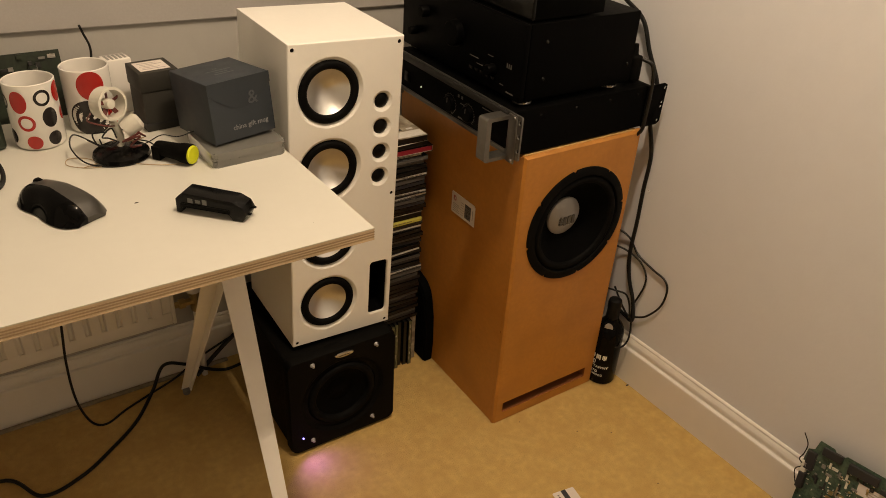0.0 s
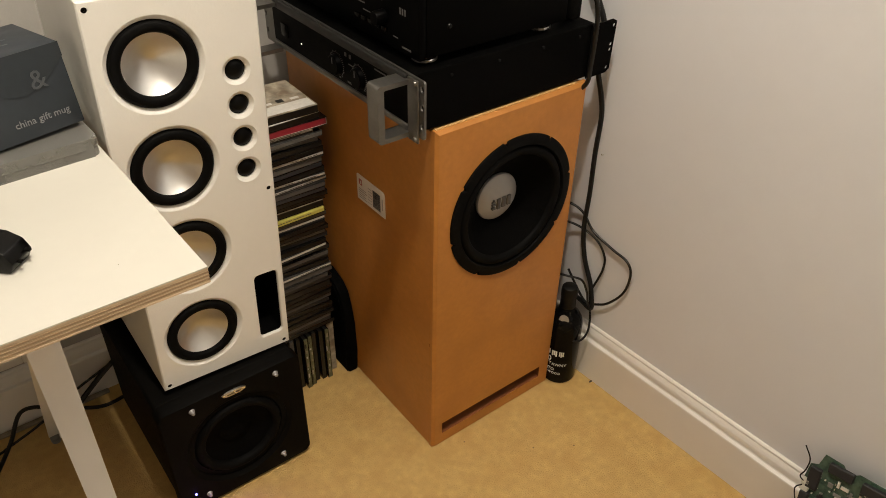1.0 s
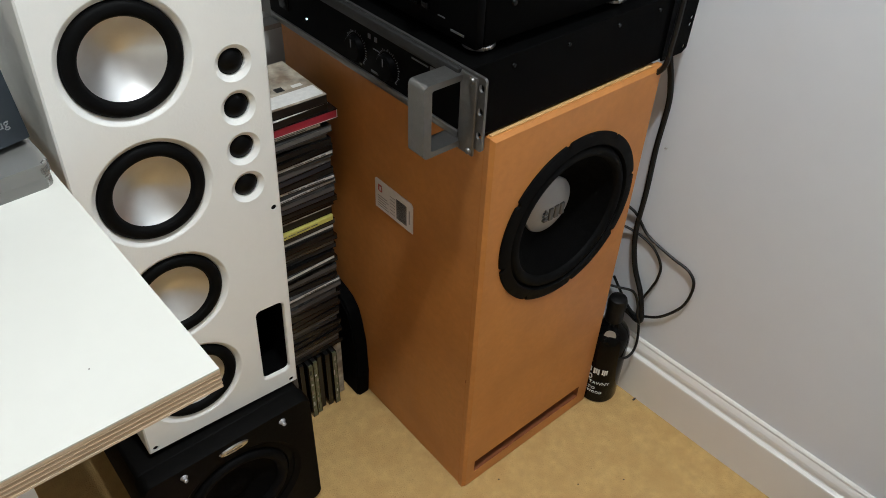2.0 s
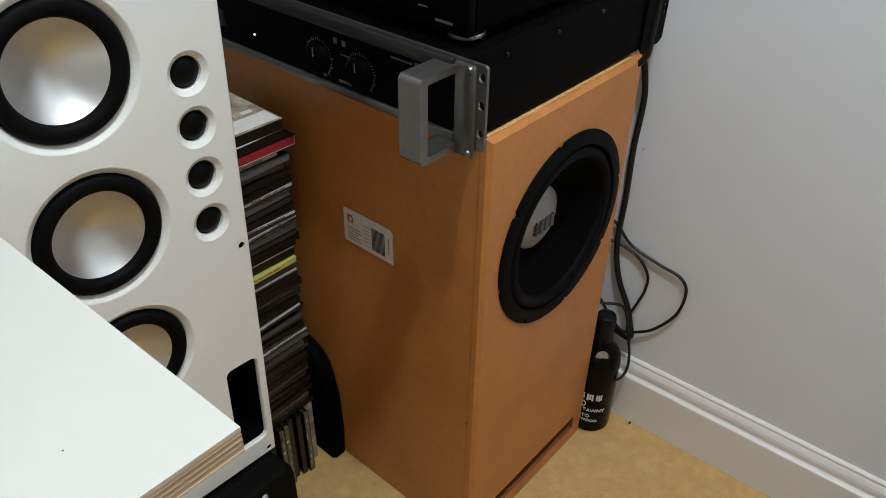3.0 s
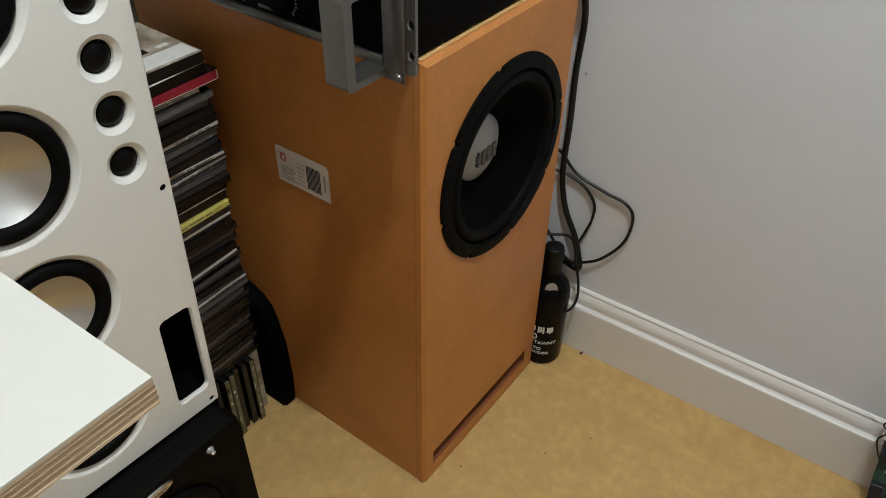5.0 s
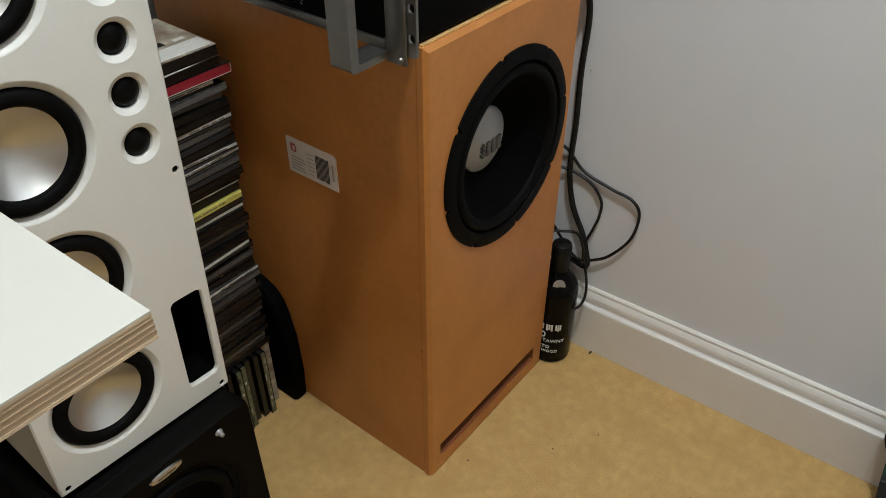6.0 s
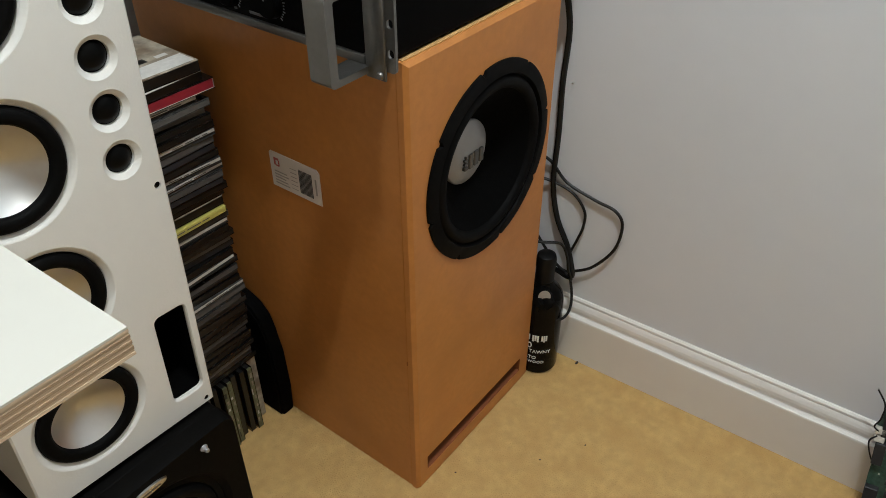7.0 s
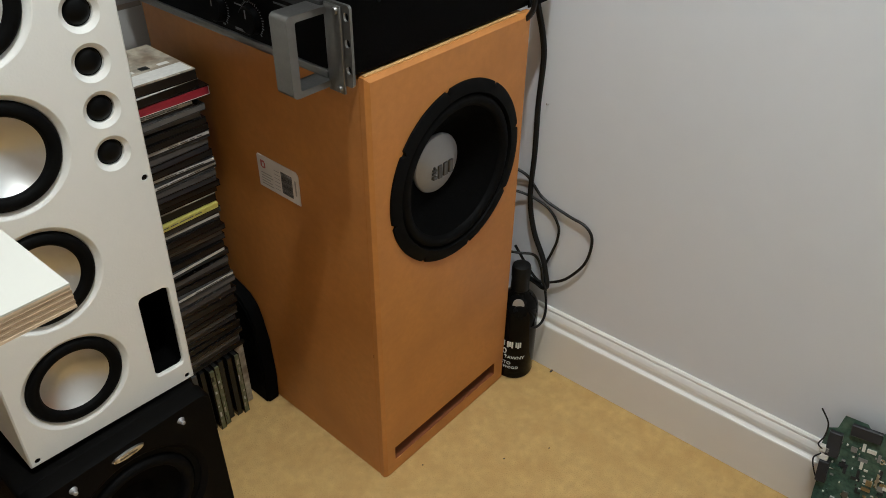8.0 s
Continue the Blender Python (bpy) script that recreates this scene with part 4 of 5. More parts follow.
cord("loop_cable", [(0.34, 0.144, 0.415), (0.384, 0.081, 0.409), (0.401, 0.042, 0.397), (0.405, 0.007, 0.364), (0.407, -0.045, 0.349), (0.408, -0.082, 0.342), (0.407, -0.098, 0.32), (0.407, -0.091, 0.27), (0.405, -0.061, 0.222), (0.402, -0.032, 0.2), (0.397, -0.01, 0.194), (0.396, 0.014, 0.21), (0.389, 0.044, 0.253)], 0.0026, "thin black cable in a loose loop by the wall")
cord("speaker_wire", [(0.34, 0.134, 0.364), (0.381, 0.082, 0.363), (0.401, 0.041, 0.359), (0.406, -0.004, 0.348), (0.406, -0.03, 0.322), (0.405, -0.032, 0.292), (0.404, -0.025, 0.263), (0.401, -0.015, 0.224), (0.396, -0.023, 0.192), (0.389, -0.034, 0.165), (0.379, -0.041, 0.142), (0.366, -0.041, 0.128), (0.352, -0.036, 0.125), (0.339, -0.025, 0.13)], 0.0024, "thin black wire draped round the bottle")
cord("bottle_wire", [(0.334, 0.026, 0.279), (0.344, 0.005, 0.28), (0.362, -0.017, 0.275), (0.374, -0.025, 0.244), (0.382, -0.026, 0.212), (0.387, -0.031, 0.192), (0.394, -0.025, 0.185), (0.4, 0.0, 0.192)], 0.0024, "thin black wire hooked over the bottle")
cord("mains_lead", [(-1.5, 0.25, 0.006), (-1.2, 0.33, 0.006), (-1.02, 0.385, 0.006), (-0.95, 0.30, 0.006), (-0.87, 0.315, 0.006), (-0.80, 0.362, 0.006), (-0.73, 0.42, 0.008), (-0.675, 0.478, 0.03), (-0.635, 0.505, 0.075), (-0.585, 0.5, 0.062), (-0.535, 0.495, 0.03), (-0.49, 0.488, 0.015), (-0.43, 0.5, 0.01)], 0.0042, "black mains lead lying under the desk")
cord("thin_lead", [(-0.828, 0.48, 0.70), (-0.823, 0.475, 0.5), (-0.826, 0.47, 0.33), (-0.838, 0.46, 0.2), (-0.838, 0.45, 0.1), (-0.82, 0.445, 0.03), (-0.79, 0.448, 0.006), (-0.74, 0.475, 0.005), (-0.68, 0.5, 0.005), (-0.61, 0.512, 0.02), (-0.55, 0.52, 0.05), (-0.48, 0.525, 0.075), (-0.44, 0.525, 0.09)], 0.0028, "thin black lead hanging from the desk")
cord("plug_lead", [(-0.56, 0.508, 0.008), (-0.52, 0.518, 0.035), (-0.475, 0.522, 0.07), (-0.43, 0.525, 0.10)], 0.0055, "short black lead behind the subwoofer")

# ---- things on the floor ----
tagged(part("floor_crumb", moved(lathe([(0, 0), (0.004, 0.0005), (0.003, 0.002), (0, 0.0025)], 7), Matrix.Translation((0.3925, -0.0624, 0)) @ Matrix.Diagonal((1.3, 0.6, 1, 1))), CRUMB, None), "small dark crumb on the carpet", "crumb")
random.seed(5)
crumb_mesh = bpy.data.objects["floor_crumb"].data
for i in range(7):
    c = new("floor_crumb", crumb_mesh)
    c.matrix_basis = pose(random.uniform(0.05, 0.38), random.uniform(-0.6, -0.1), 0, 0, 0, random.uniform(0, 180)) @ Matrix.Diagonal((0.35, 0.5, 0.5, 1))
    tagged(c, "tiny dark speck on the carpet", "crumb", "specks on the carpet")
card = thing("plastic_card", pose(0.008, -0.284, 0.0004, 0, 0, -9), "white plastic card with a dark stripe lying face down", "card")
part("body", prism(round_rect(-0.027, 0.027, -0.043, 0.043, 0.003), 0.0, 0.0008, axis="z"), PAPER, card)
part("stripe", box(-0.006, 0.006, -0.043, 0.043, 0.0008, 0.0011), INK, card, "black magnetic stripe", smooth=False)
num = lettering("2", 0.012)
part("number", moved(num, Matrix.Translation((-0.016, 0.031, 0.0011)) @ Matrix.Rotation(radians(-90), 4, "X") @ Matrix.Rotation(radians(180), 4, "Y")), INK, card, smooth=False)
for k in range(4):
    part("print_bar", box(-0.024 + 0.004 * k, -0.022 + 0.004 * k, -0.035, 0.012, 0.0008, 0.001), INK_GREY, card, smooth=False)

loose = thing("loose_driver", pose(0.146, -0.550, 0.0615, -90, 0, 0), "black bass driver lying face up on the carpet", "speaker")
bass_driver(loose, 0, 0, 0, 0.112, "rim")
part("basket", moved(lathe([(0.105, -0.004), (0.09, -0.03), (0.055, -0.048), (0.055, -0.0615), (0, -0.0615)], 40), FRONT), BLACK_METAL, loose)

# ---- circuit board leaning on the wall ----
random.seed(21)
BL, BH = 0.27, 0.235
bu = Vector((0.03, -0.985, 0.16)).normalized()
bv = Vector((0.24, 0.10, 0.96))
bv = (bv - bu * bv.dot(bu)).normalized()
bn = bu.cross(bv)
if bn.x > 0:
    bn = -bn
org = Vector((0.354, -0.562, 0.0))
PM = Matrix(((bu.x, -bn.x, bv.x, org.x), (bu.y, -bn.y, bv.y, org.y), (bu.z, -bn.z, bv.z, org.z), (0, 0, 0, 1)))
pcb = thing("circuit_board", PM, "green computer main board leaning against the skirting", "circuit board")
outline = [(0.0, 0.004), (0.006, 0.0), (0.25, 0.0), (0.26, 0.03), (BL, 0.03), (BL, 0.215), (0.19, 0.213), (0.185, 0.2), (0.16, 0.2), (0.15, 0.222), (0.075, 0.224), (0.06, 0.212), (0.048, 0.226), (0.018, 0.228), (0.012, 0.205), (0.0, 0.2), (-0.004, 0.17), (0.004, 0.16), (0.0, 0.09)]
part("board", prism(outline, 0.0, 0.0016), PCB_GREEN, pcb, smooth=False)
tiles = [(0.004, 0.022, 0.16, 0.2, 0.009), (0.0, 0.014, 0.115, 0.15, 0.012), (0.03, 0.07, 0.205, 0.222, 0.008), (0.085, 0.145, 0.2, 0.218, 0.01), (0.15, 0.185, 0.19, 0.2, 0.006), (0.0, 0.018, 0.03, 0.075, 0.012), (0.17, 0.2, 0.06, 0.09, 0.003), (0.21, 0.245, 0.1, 0.135, 0.002)]
for a, b, c, d, h in tiles:
    part("connector", box(a, b, -h, -0.0002, c, d, 0.0008, 1), CHIP, pcb, smooth=False)
for i in range(260):
    a, c = random.uniform(0.012, BL - 0.02), random.uniform(0.01, 0.19)
    w, h = random.choice(((0.003, 0.002), (0.005, 0.003), (0.008, 0.008), (0.004, 0.012), (0.012, 0.005), (0.002, 0.002)))
    part("component", box(a, a + w, -random.uniform(0.001, 0.004), -0.0002, c, c + h), random.choice((CHIP, CHIP, CHIP, IVORY, STEEL, GREY_PLASTIC, GREY_PLASTIC, PCB_GREEN, BRASS)), pcb, smooth=False)
for i in range(170):
    a, c = random.uniform(0.008, BL - 0.012), random.uniform(0.006, 0.195)
    w, h = random.choice(((0.0016, 0.003), (0.003, 0.0016), (0.0022, 0.0022), (0.006, 0.0012)))
    part("component", box(a, a + w, -random.uniform(0.0006, 0.0018), -0.0002, c, c + h), random.choice((IVORY, PRINT, PRINT, GREY_PLASTIC, STEEL, IVORY)), pcb, smooth=False)
for i in range(9):
    part("screw_ring", moved(lathe([(0.002, 0.0008), (0.0042, 0.0008), (0.0045, 0)], 16), Matrix.Translation((random.uniform(0.02, 0.25), -0.0002, random.uniform(0.02, 0.19))) @ FRONT), STEEL, pcb)
arm = bmesh.new()
for k in range(4):
    joined(arm, box(0.008, 0.03, -0.003, -0.001, -0.004, 0.004, 0.001, 1), Matrix.Translation((0.06, 0, 0.085)) @ Matrix.Rotation(radians(45 + 90 * k), 4, "Y"))
part("cooler_bracket", arm, STEEL, pcb, "bright cross-shaped cooler bracket")
part("cooler_frame", (lambda b: (holed_face(b, round_rect(0.044, 0.076, 0.069, 0.101, 0.003), [[(round_rect(0.051, 0.069, 0.076, 0.094, 0.002), 0.0), (round_rect(0.051, 0.069, 0.076, 0.094, 0.002), 0.002)]], -0.0035), b)[1])(bmesh.new()), STEEL, pcb)
lab = part("paper_label", box(0.11, 0.175, -0.0012, -0.0004, 0.165, 0.188), PAPER, pcb, "white printed paper label", smooth=False)
for k in range(3):
    part("print_bar", box(0.13, 0.165 - 0.006 * k, -0.0016, -0.0012, 0.17 + 0.005 * k, 0.1715 + 0.005 * k), INK_GREY, lab, smooth=False)
for a, c in ((0.002, 0.168), (0.002, 0.155)):
    part("socket", box(a - 0.006, a + 0.008, -0.009, -0.0004, c - 0.005, c + 0.005, 0.001, 1), IVORY, pcb, "small ivory socket")
part("loose_wire", tube([(0.004, -0.006, 0.165), (-0.006, -0.012, 0.175), (0.0, -0.014, 0.192), (0.0, -0.01, 0.212), (-0.012, -0.012, 0.233)], 0.0012, 6), CABLE, pcb, "stiff black wire sticking up")
part("loose_wire", tube([(0.0, -0.008, 0.16), (-0.008, -0.012, 0.15), (-0.004, -0.01, 0.13), (0.004, -0.006, 0.11)], 0.0012, 6), CABLE, pcb)

nail = thing("wall_nail", pose(XW, 0.0175, 0.533), "small bent steel nail in the wall", "nail")
part("shank", tube([(0.004, 0, 0), (-0.006, 0, 0.0), (-0.009, -0.001, 0.004)], 0.0009, 6), STEEL, nail)

# ---- things on the desk ----
def mug(at, dots, name_label):
    m = thing("mug", pose(*at), name_label, "mug", "mugs on the desk")
    r, h = 0.0415, 0.117
    part("body", lathe([(0, 0.0), (0.034, 0.0), (r - 0.002, 0.002), (r, 0.006), (r, h - 0.001), (r - 0.0015, h), (r - 0.0032, h - 0.001), (r - 0.0036, 0.008), (0.03, 0.005), (0, 0.005)], 56), MUG_WHITE, m)
    for turn, z, rx, rz, ring, material, label in dots:
        loop = [(rx * math.cos(radians(10 * k)), z + rz * math.sin(radians(10 * k))) for k in range(36)]
        if ring:
            bm = bmesh.new()
            inn = [(a * 0.66, z + (b - z) * 0.66) for a, b in loop]
            A = [[bm.verts.new((a, y, b)) for a, b in lp] for lp, y in ((loop, 0), (inn, 0))]
            for i in range(36):
                bm.faces.new((A[0][i], A[0][(i + 1) % 36], A[1][(i + 1) % 36], A[1][i]))
        else:
            bm = bmesh.new()
            c = bm.verts.new((0, 0, z))
            rings = []
            for f in (0.33, 0.66, 1.0):
                rings.append([bm.verts.new((a * f, 0, z + (b - z) * f)) for a, b in loop])
            for i in range(36):
                bm.faces.new((c, rings[0][i], rings[0][(i + 1) % 36]))
                for q, s in zip(rings, rings[1:]):
                    bm.faces.new((q[i], s[i], s[(i + 1) % 36], q[(i + 1) % 36]))
        part("printed_ring" if ring else "printed_dot", wrapped(bm, r + 0.0003, (0, 0), turn), material, m, label)
    return m


F = -103    # the side of the mugs that faces the camera, degrees
mug((-0.785, 0.397, DZ), [(F - 25, 0.088, 0.0145, 0.0195, False, MUG_RED, "red dot"), (F + 30, 0.093, 0.0142, 0.0142, True, MUG_BLACK, "black ring"), (F + 75, 0.096, 0.013, 0.018, False, MUG_RED, "red dot"),
    (F - 15, 0.051, 0.0145, 0.0142, True, MUG_RED, "red ring"), (F + 40, 0.057, 0.0135, 0.0175, False, MUG_BLACK, "black dot"), (F + 85, 0.055, 0.01, 0.012, False, MUG_RED, "red dot"),
    (F - 6, 0.016, 0.0125, 0.012, False, MUG_RED, "red dot"), (F + 42, 0.019, 0.0125, 0.0125, False, MUG_BLACK, "black dot"), (F - 62, 0.024, 0.011, 0.013, False, MUG_BLACK, "black dot"), (F - 70, 0.085, 0.011, 0.013, True, MUG_BLACK, "black ring")],
    "white china mug with red and black dots")
mug((-0.689, 0.433, DZ), [(F + 12, 0.09, 0.024, 0.026, False, MUG_RED, "big red dot"), (F + 0, 0.031, 0.037, 0.033, False, MUG_BLACK, "big black dot"), (F + 70, 0.03, 0.02, 0.022, False, MUG_RED, "red dot")], "white china mug with large red and black dots")

grey = thing("grey_carton", pose(-0.581, 0.395, DZ, 0, 0, 5), "charcoal card carton with a white label", "carton")
part("carton", box(-0.034, 0.034, -0.034, 0.034, 0, 0.075, 0.0015), CARD_GREY, grey)
part("carton_lid", box(-0.036, 0.036, -0.036, 0.036, 0.0755, 0.112, 0.0015), CARD_GREY, grey, "slip-on charcoal lid")
part("band", box(-0.0352, 0.0352, -0.0352, 0.0352, 0.012, 0.0165, 0.0005), CHIP, grey)
gl = part("paper_label", box(-0.028, 0.026, -0.026, 0.024, 0.112, 0.1126), PAPER, grey, "white printed label", smooth=False)
for k in range(5):
    part("print_bar", box(-0.022 + 0.003 * (k % 2), 0.02 - 0.008 * (k % 3), -0.019 + 0.008 * k, -0.0175 + 0.008 * k, 0.1126, 0.113), INK_GREY, gl, smooth=False)

case = thing("plastic_case", pose(-0.4915, 0.2225, DZ, 0, 0, 3), "cloudy clear plastic case under the mug carton", "plastic case")
part("base", prism(round_rect(-0.068, 0.066, -0.062, 0.062, 0.008), 0.0, 0.012, axis="z", bevel=0.002), CLEAR_CASE, case)
part("case_lid", prism(round_rect(-0.069, 0.067, -0.063, 0.063, 0.009), 0.0125, 0.0265, axis="z", bevel=0.004), CLEAR_CASE, case)
gift = thing("mug_carton", pose(-0.4945, 0.2575, DZ + 0.0262, -5, -1.5, 11), "slate blue card carton for a china gift mug", "carton")
gw, gd, gh = 0.060, 0.066, 0.106
part("carton", box(-gw, gw, -gd, gd, 0, gh, 0.0015), CARD_BLUE, gift)
flap = [(-gw, gh)] + [(-gw + 2 * gw * k / 16, gh - 0.018 - 0.034 * math.sin(math.pi * k / 16)) for k in range(17)] + [(gw, gh)]
part("flap", prism(flap, -gd - 0.0014, -gd - 0.0002), CARD_FLAP, gift, "curved tuck-in front flap", smooth=False)
TXT = mat("faded_silver_print", (0.23, 0.24, 0.25), 0.5)
TXT_DIM = mat("blind_print", (0.075, 0.085, 0.095), 0.45)
part("words", moved(lettering("china gift mug", 0.0125), Matrix.Translation((0.012, -gd - 0.0004, 0.022))), TXT, gift, "silver words on the front", smooth=False)
part("ampersand", moved(lettering("&", 0.034), Matrix.Translation((0.022, -gd - 0.0018, 0.068))), TXT_DIM, gift, "dim embossed ampersand", smooth=False)
for k, (w, y) in enumerate(((0.024, 0.0), (0.012, -0.012), (0.018, -0.022), (0.004, 0.012))):
    part("print_bar", box(0.0 - w, 0.0 + w, y - 0.002, y + 0.002, gh, gh + 0.0004), TXT_DIM, gift, smooth=False)

mouse = thing("computer_mouse", pose(-0.802, 0.129, DZ, 0, 0, 27) @ Matrix.Scale(1.16, 4), "black and grey wireless computer mouse", "mouse")


def mouse_shell(x0, x1, lift, n=14, m=10):
    bm = bmesh.new()
    grid = []
    for i in range(n + 1):
        row = []
        t = -1 + 2 * i / n
        wide = 0.034 * (1 - abs(t) ** 4.5 * 0.5) * (1.0 + 0.08 * t * t - 0.10 * t) * (1 - 0.10 * math.exp(-((t - 0.15) / 0.3) ** 2))
        top = (0.040 - 0.010 * t * t - 0.010 * max(0, t) - 0.004 * (1 - t)) * (1 - max(0, abs(t) - 0.75) ** 2 * 9)
        for j in range(m + 1):
            u = x0 + (x1 - x0) * j / m
            row.append(bm.verts.new((u * wide, t * 0.062, max(0.002, top * (1 - abs(u) ** 3.2)) + lift)))
        grid.append(row)
    for i in range(n):
        for j in range(m):
            bm.faces.new((grid[i][j], grid[i][j + 1], grid[i + 1][j + 1], grid[i + 1][j]))
    rim = [v for v in bm.verts if v.is_boundary]
    low = {v: bm.verts.new((v.co.x * 0.96, v.co.y * 0.97, 0.0008)) for v in rim}
    for e in [e for e in bm.edges if e.is_boundary]:
        a, b = e.verts
        bm.faces.new((a, b, low[b], low[a]))
    return bm


part("grey_shell", mouse_shell(-0.25, 1.0, 0), MOUSE_GREY, mouse, "satin grey half of the shell")
part("black_side", mouse_shell(-1.0, -0.25, 0), BOTTLE, mouse, "glossy black thumb side")
part("wheel", moved(lathe([(0, -0.004), (0.009, -0.004), (0.011, -0.002), (0.011, 0.002), (0.009, 0.004), (0, 0.004)], 20), Matrix.Translation((0.004, 0.04, 0.0205)) @ Matrix.Rotation(radians(90), 4, "Y")), RUBBER, mouse)

cover = thing("battery_cover", pose(-0.612, 0.003, DZ, 0, 0, -46) @ Matrix.Scale(1.05, 4), "black plastic cover piece lying on the desk", "plastic part")
prof2 = [(-0.054, 0.0), (-0.046, 0.0), (-0.045, 0.012), (0.028, 0.012), (0.034, 0.0), (0.05, 0.001), (0.056, 0.012), (0.05, 0.024), (0.035, 0.031), (-0.042, 0.033), (-0.054, 0.022)]
part("shell", prism(prof2, -0.002, 0.03, bevel=0.0015), BLACK_GLOSS, cover)
part("lip", box(-0.046, 0.03, -0.0045, -0.0022, 0.011, 0.017, 0.0005), BLACK, cover)
for k, (a, b, c, d) in enumerate(((-0.034, -0.026, 0.019, 0.026), (-0.022, -0.014, 0.02, 0.025), (-0.011, -0.004, 0.019, 0.027), (-0.03, -0.008, 0.0135, 0.0165))):
    part("print_bar", box(a, b, -0.0026, -0.0021, c, d), PRINT_DIM, cover, smooth=False)
part("tab", box(0.05, 0.06, 0.02, 0.024, 0.014, 0.016), BLACK, cover)
part("tab", box(0.05, 0.059, 0.006, 0.01, 0.010, 0.012), BLACK, cover)

torch = thing("torch", pose(-0.5905, 0.205, DZ + 0.0183, 0, 0, -52) @ Matrix.Scale(1.18, 4), "small black torch with a yellow-green end", "torch")
along = Matrix.Rotation(radians(90), 4, "Y")
part("barrel", moved(lathe([(0, -0.045), (0.010, -0.045), (0.011, -0.04), (0.0125, -0.01), (0.0148, 0.0), (0.0152, 0.012), (0.0145, 0.0135), (0, 0.0135)], 32), along), BLACK, torch)
part("end_cap", moved(lathe([(0.0135, 0.0136), (0.0135, 0.0155), (0.012, 0.017), (0, 0.0175)], 32), along), YELLOW, torch, "yellow-green rubber end")
part("clip", box(-0.048, -0.034, -0.012, 0.010, -0.0152, 0.006, 0.002), BLACK, torch)

fan = thing("small_fan", pose(-0.677, 0.278, DZ) @ Matrix.Scale(1.24, 4), "tangle of fan parts and wires on a black base", "fan")
part("base", lathe([(0, 0), (0.036, 0), (0.0385, 0.003), (0.037, 0.008), (0.028, 0.013), (0.01, 0.016), (0, 0.016)], 40), BLACK_GLOSS, fan, "round black base")
tilt = Matrix.Translation((-0.006, 0.0, 0.078)) @ Matrix.Rotation(radians(28), 4, "Z") @ Matrix.Rotation(radians(-8), 4, "X") @ FRONT @ Matrix.Scale(0.86, 4)
ring = part("ring", moved(lathe([(0.0222, -0.012), (0.0255, -0.012), (0.0262, 0.012), (0.0222, 0.0125)], 36, close=True), tilt), IVORY, fan, "ivory fan ring")
part("hub", moved(lathe([(0, 0.009), (0.0075, 0.008), (0.0085, 0.0), (0.0085, -0.007), (0, -0.007)], 24), tilt), IVORY, fan)
for k in range(5):
    part("blade", moved(box(0.0086, 0.0208, -0.0035, 0.0035, -0.0008, 0.0008, 0.0003, 1), tilt @ Matrix.Rotation(radians(72 * k + 15), 4, "Z") @ Matrix.Rotation(radians(35), 4, "X")), COPPER, fan, "dark red fan blade")
part("motor", moved(lathe([(0, 0), (0.012, 0), (0.013, 0.004), (0.013, 0.022), (0.008, 0.026), (0, 0.026)], 24), Matrix.Translation((0.008, -0.004, 0.038)) @ Matrix.Rotation(radians(60), 4, "Y")), IVORY, fan, "pale motor housing")
part("post", tube([(0.0, 0.0, 0.014), (0.002, 0.0, 0.03), (-0.004, 0.0, 0.052)], 0.005, 10), IVORY, fan)
random.seed(8)
for k in range(9):
    p = Vector((random.uniform(-0.02, 0.025), random.uniform(-0.02, 0.015), random.uniform(0.018, 0.05)))
    pts = [p]
    for q in range(4):
        p = p + Vector((random.uniform(-0.022, 0.026), random.uniform(-0.015, 0.012), random.uniform(-0.014, 0.016)))
        p.z = max(0.02, p.z)
        pts.append(p)
    part("wire", tube(pts, random.choice((0.0008, 0.0011, 0.0014)), 6, 8), random.choice((TAN, COPPER, CABLE, IVORY, CABLE)), fan)


def desk_cord(name, points, r, material, label):
    return tagged(part(name, tube([(x, y, DZ + z) for x, y, z in points], r, 6), material, None), label, "wire")


desk_cord("wire", [(-0.655, 0.26, 0.004), (-0.69, 0.235, 0.002), (-0.735, 0.262, 0.004), (-0.752, 0.3, 0.02), (-0.742, 0.32, 0.035), (-0.715, 0.31, 0.02), (-0.7, 0.29, 0.01)], 0.0014, CABLE, "black wire tangled beside the fan")
desk_cord("wire", [(-0.70, 0.245, 0.002), (-0.735, 0.25, 0.0015), (-0.765, 0.275, 0.0015), (-0.76, 0.3, 0.0015), (-0.735, 0.292, 0.0015), (-0.72, 0.265, 0.0015), (-0.745, 0.255, 0.0015)], 0.0007, TAN, "thin bare wire curled on the desk")
desk_cord("wire", [(-0.665, 0.235, 0.0012), (-0.63, 0.212, 0.0012), (-0.60, 0.2, 0.002), (-0.575, 0.196, 0.0015)], 0.0008, TAN, "thin wire leading to the torch")
desk_cord("wire", [(-0.655, 0.27, 0.03), (-0.635, 0.255, 0.028), (-0.622, 0.24, 0.018), (-0.612, 0.225, 0.012)], 0.0013, CABLE, "black wire between fan and torch")
desk_cord("wire", [(-0.672, 0.515, 0.03), (-0.665, 0.512, 0.08), (-0.66, 0.512, 0.12), (-0.668, 0.51, 0.15), (-0.672, 0.51, 0.165)], 0.0024, CABLE, "stiff twisted wire standing up behind a mug")
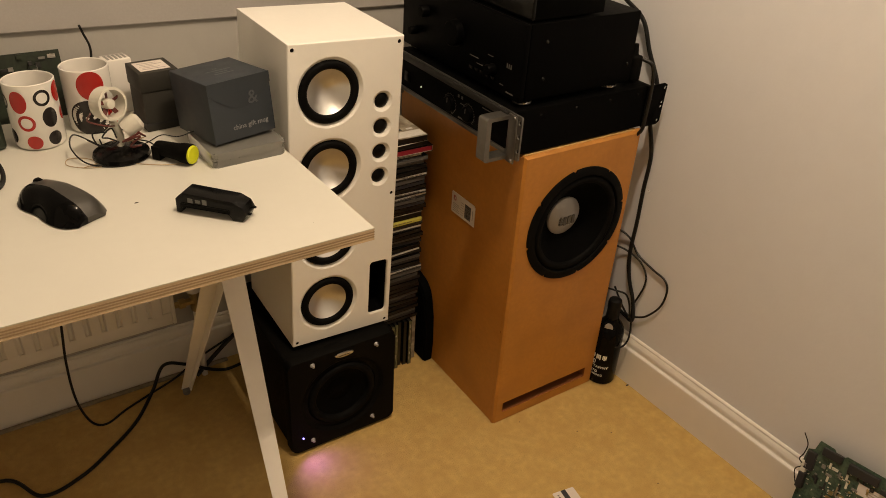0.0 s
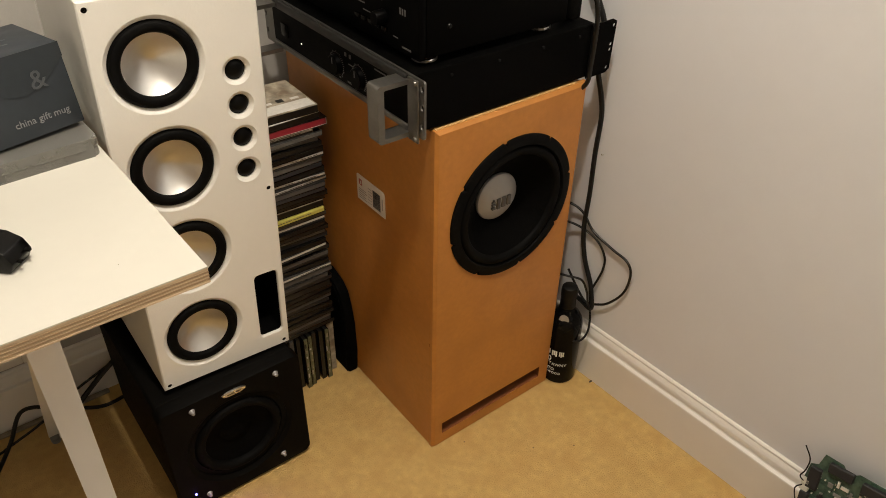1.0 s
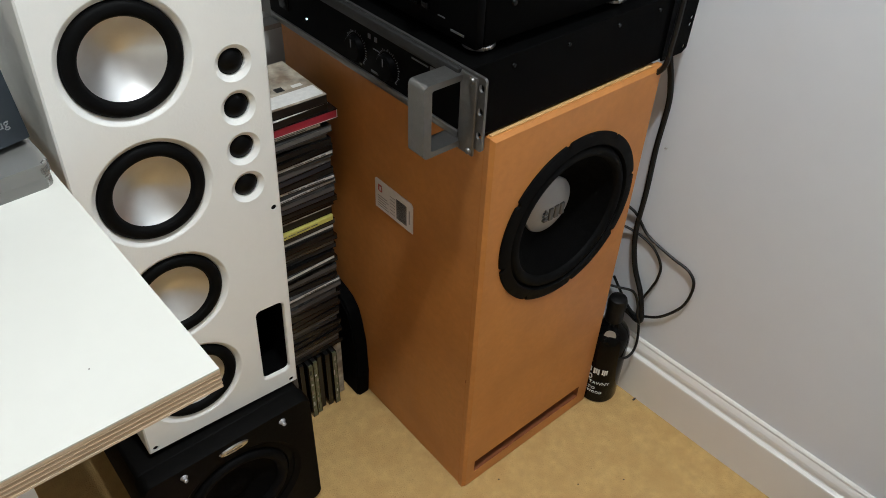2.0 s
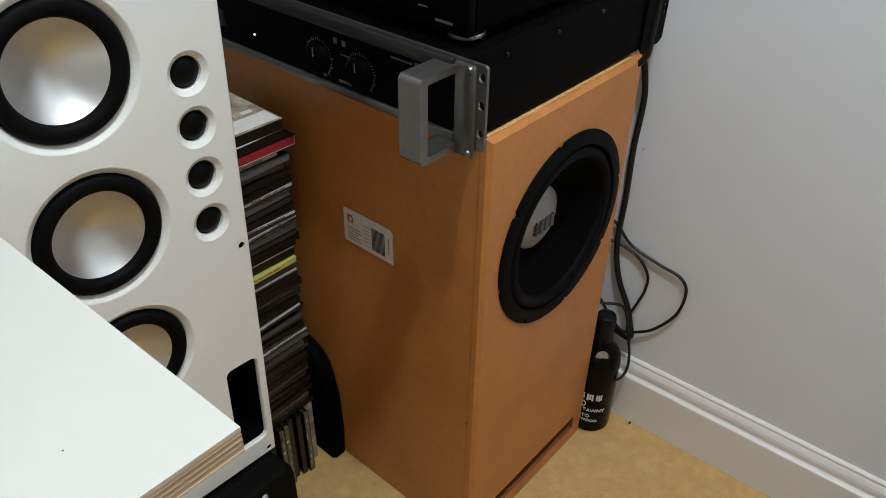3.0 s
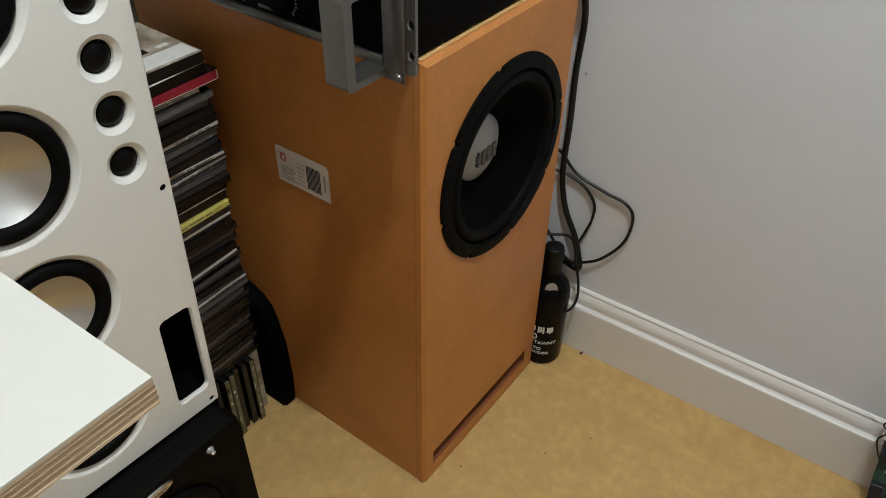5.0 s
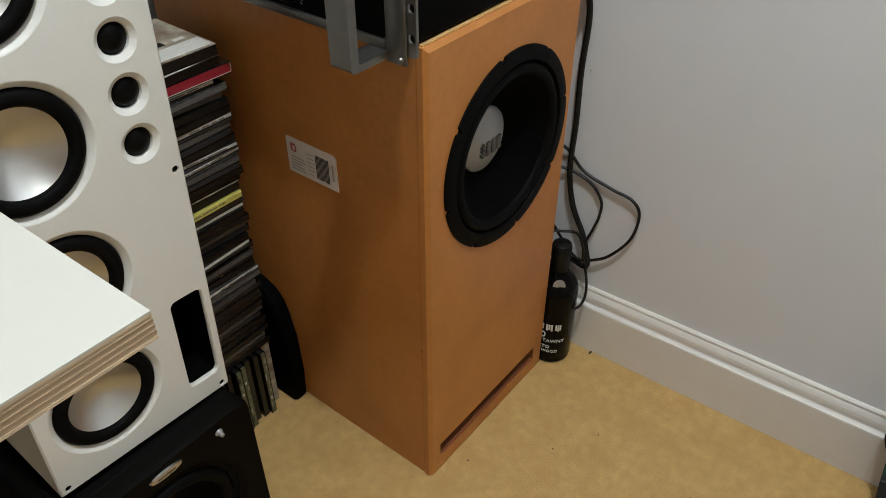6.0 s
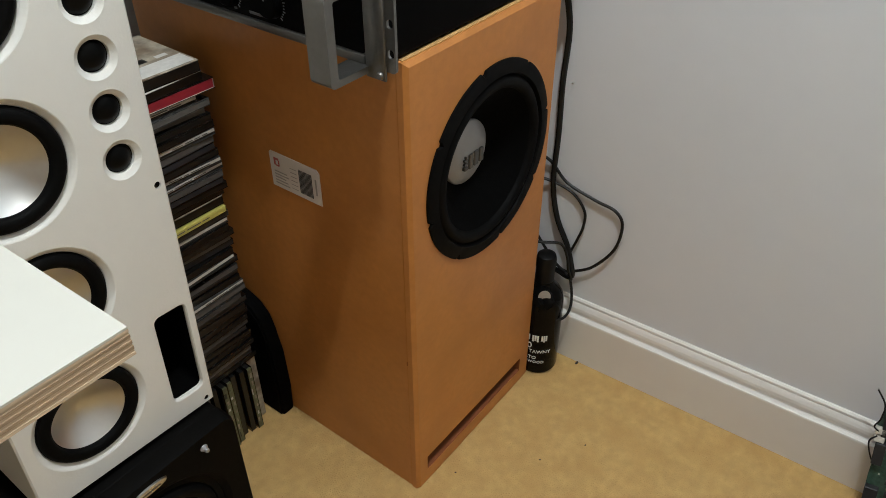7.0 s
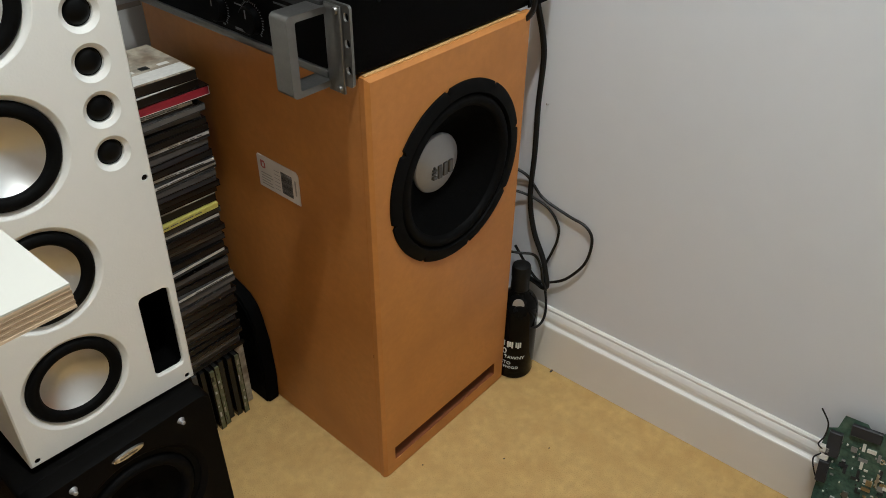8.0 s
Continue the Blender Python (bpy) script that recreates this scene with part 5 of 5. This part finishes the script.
desk_cord("headset_cable", [(-1.05, 0.2, 0.004), (-0.93, 0.21, 0.004), (-0.872, 0.235, 0.004), (-0.862, 0.27, 0.02), (-0.885, 0.3, 0.04), (-0.94, 0.32, 0.04)], 0.004, CABLE, "black cable curling across the desk")
tagged(part("desk_crumb", moved(lathe([(0, 0), (0.003, 0.0004), (0.002, 0.0012), (0, 0.0015)], 7), Matrix.Translation((-0.699, 0.097, DZ)) @ Matrix.Diagonal((1.2, 0.4, 1, 1))), CRUMB, None), "small dark speck on the desk", "crumb")
tagged(part("desk_crumb", moved(lathe([(0, 0), (0.0006, 0.0002), (0.0005, 0.0004), (0, 0.0005)], 6), Matrix.Translation((-0.483, -0.083, DZ))), CRUMB, None), "tiny dark speck on the desk", "crumb")

back = thing("spare_circuit_board", pose(-0.812, 0.505, DZ, -14, 0, 0), "green circuit board standing behind the mugs", "circuit board")
part("board", box(-0.10, 0.10, 0.0, 0.0016, 0.0, 0.122, 0.0004, 1), PCB_DARK, back, smooth=False)
for i in range(26):
    a, c = random.uniform(-0.09, 0.08), random.uniform(0.06, 0.112)
    part("component", box(a, a + random.uniform(0.003, 0.016), -random.uniform(0.002, 0.009), -0.0002, c, c + random.uniform(0.003, 0.01)), random.choice((CHIP, CHIP, STEEL, GREY_PLASTIC, PCB_DARK)), back, smooth=False)
white_box = thing("white_adapter", pose(-0.622, 0.492, DZ, 0, 0, 8), "small white plastic adapter behind the carton", "adapter")
part("body", box(-0.026, 0.022, -0.02, 0.02, 0.0, 0.105, 0.003), MUG_WHITE, white_box)
for k in range(5):
    part("vent_slot", box(-0.02 + 0.008 * k, -0.016 + 0.008 * k, -0.014, 0.012, 0.105, 0.1056), GREY_PLASTIC, white_box, smooth=False)
lump = thing("dark_gadget", pose(-0.872, 0.40, DZ, 0, 0, 10), "dark green gadget at the back of the desk", "gadget")
part("body", box(-0.03, 0.03, -0.02, 0.02, 0.0, 0.055, 0.008, 3), PCB_DARK, lump)
part("cap", moved(lathe([(0, 0.0), (0.012, 0), (0.012, 0.01), (0.009, 0.013), (0, 0.013)], 18), Matrix.Translation((0, 0, 0.055))), CHIP, lump)
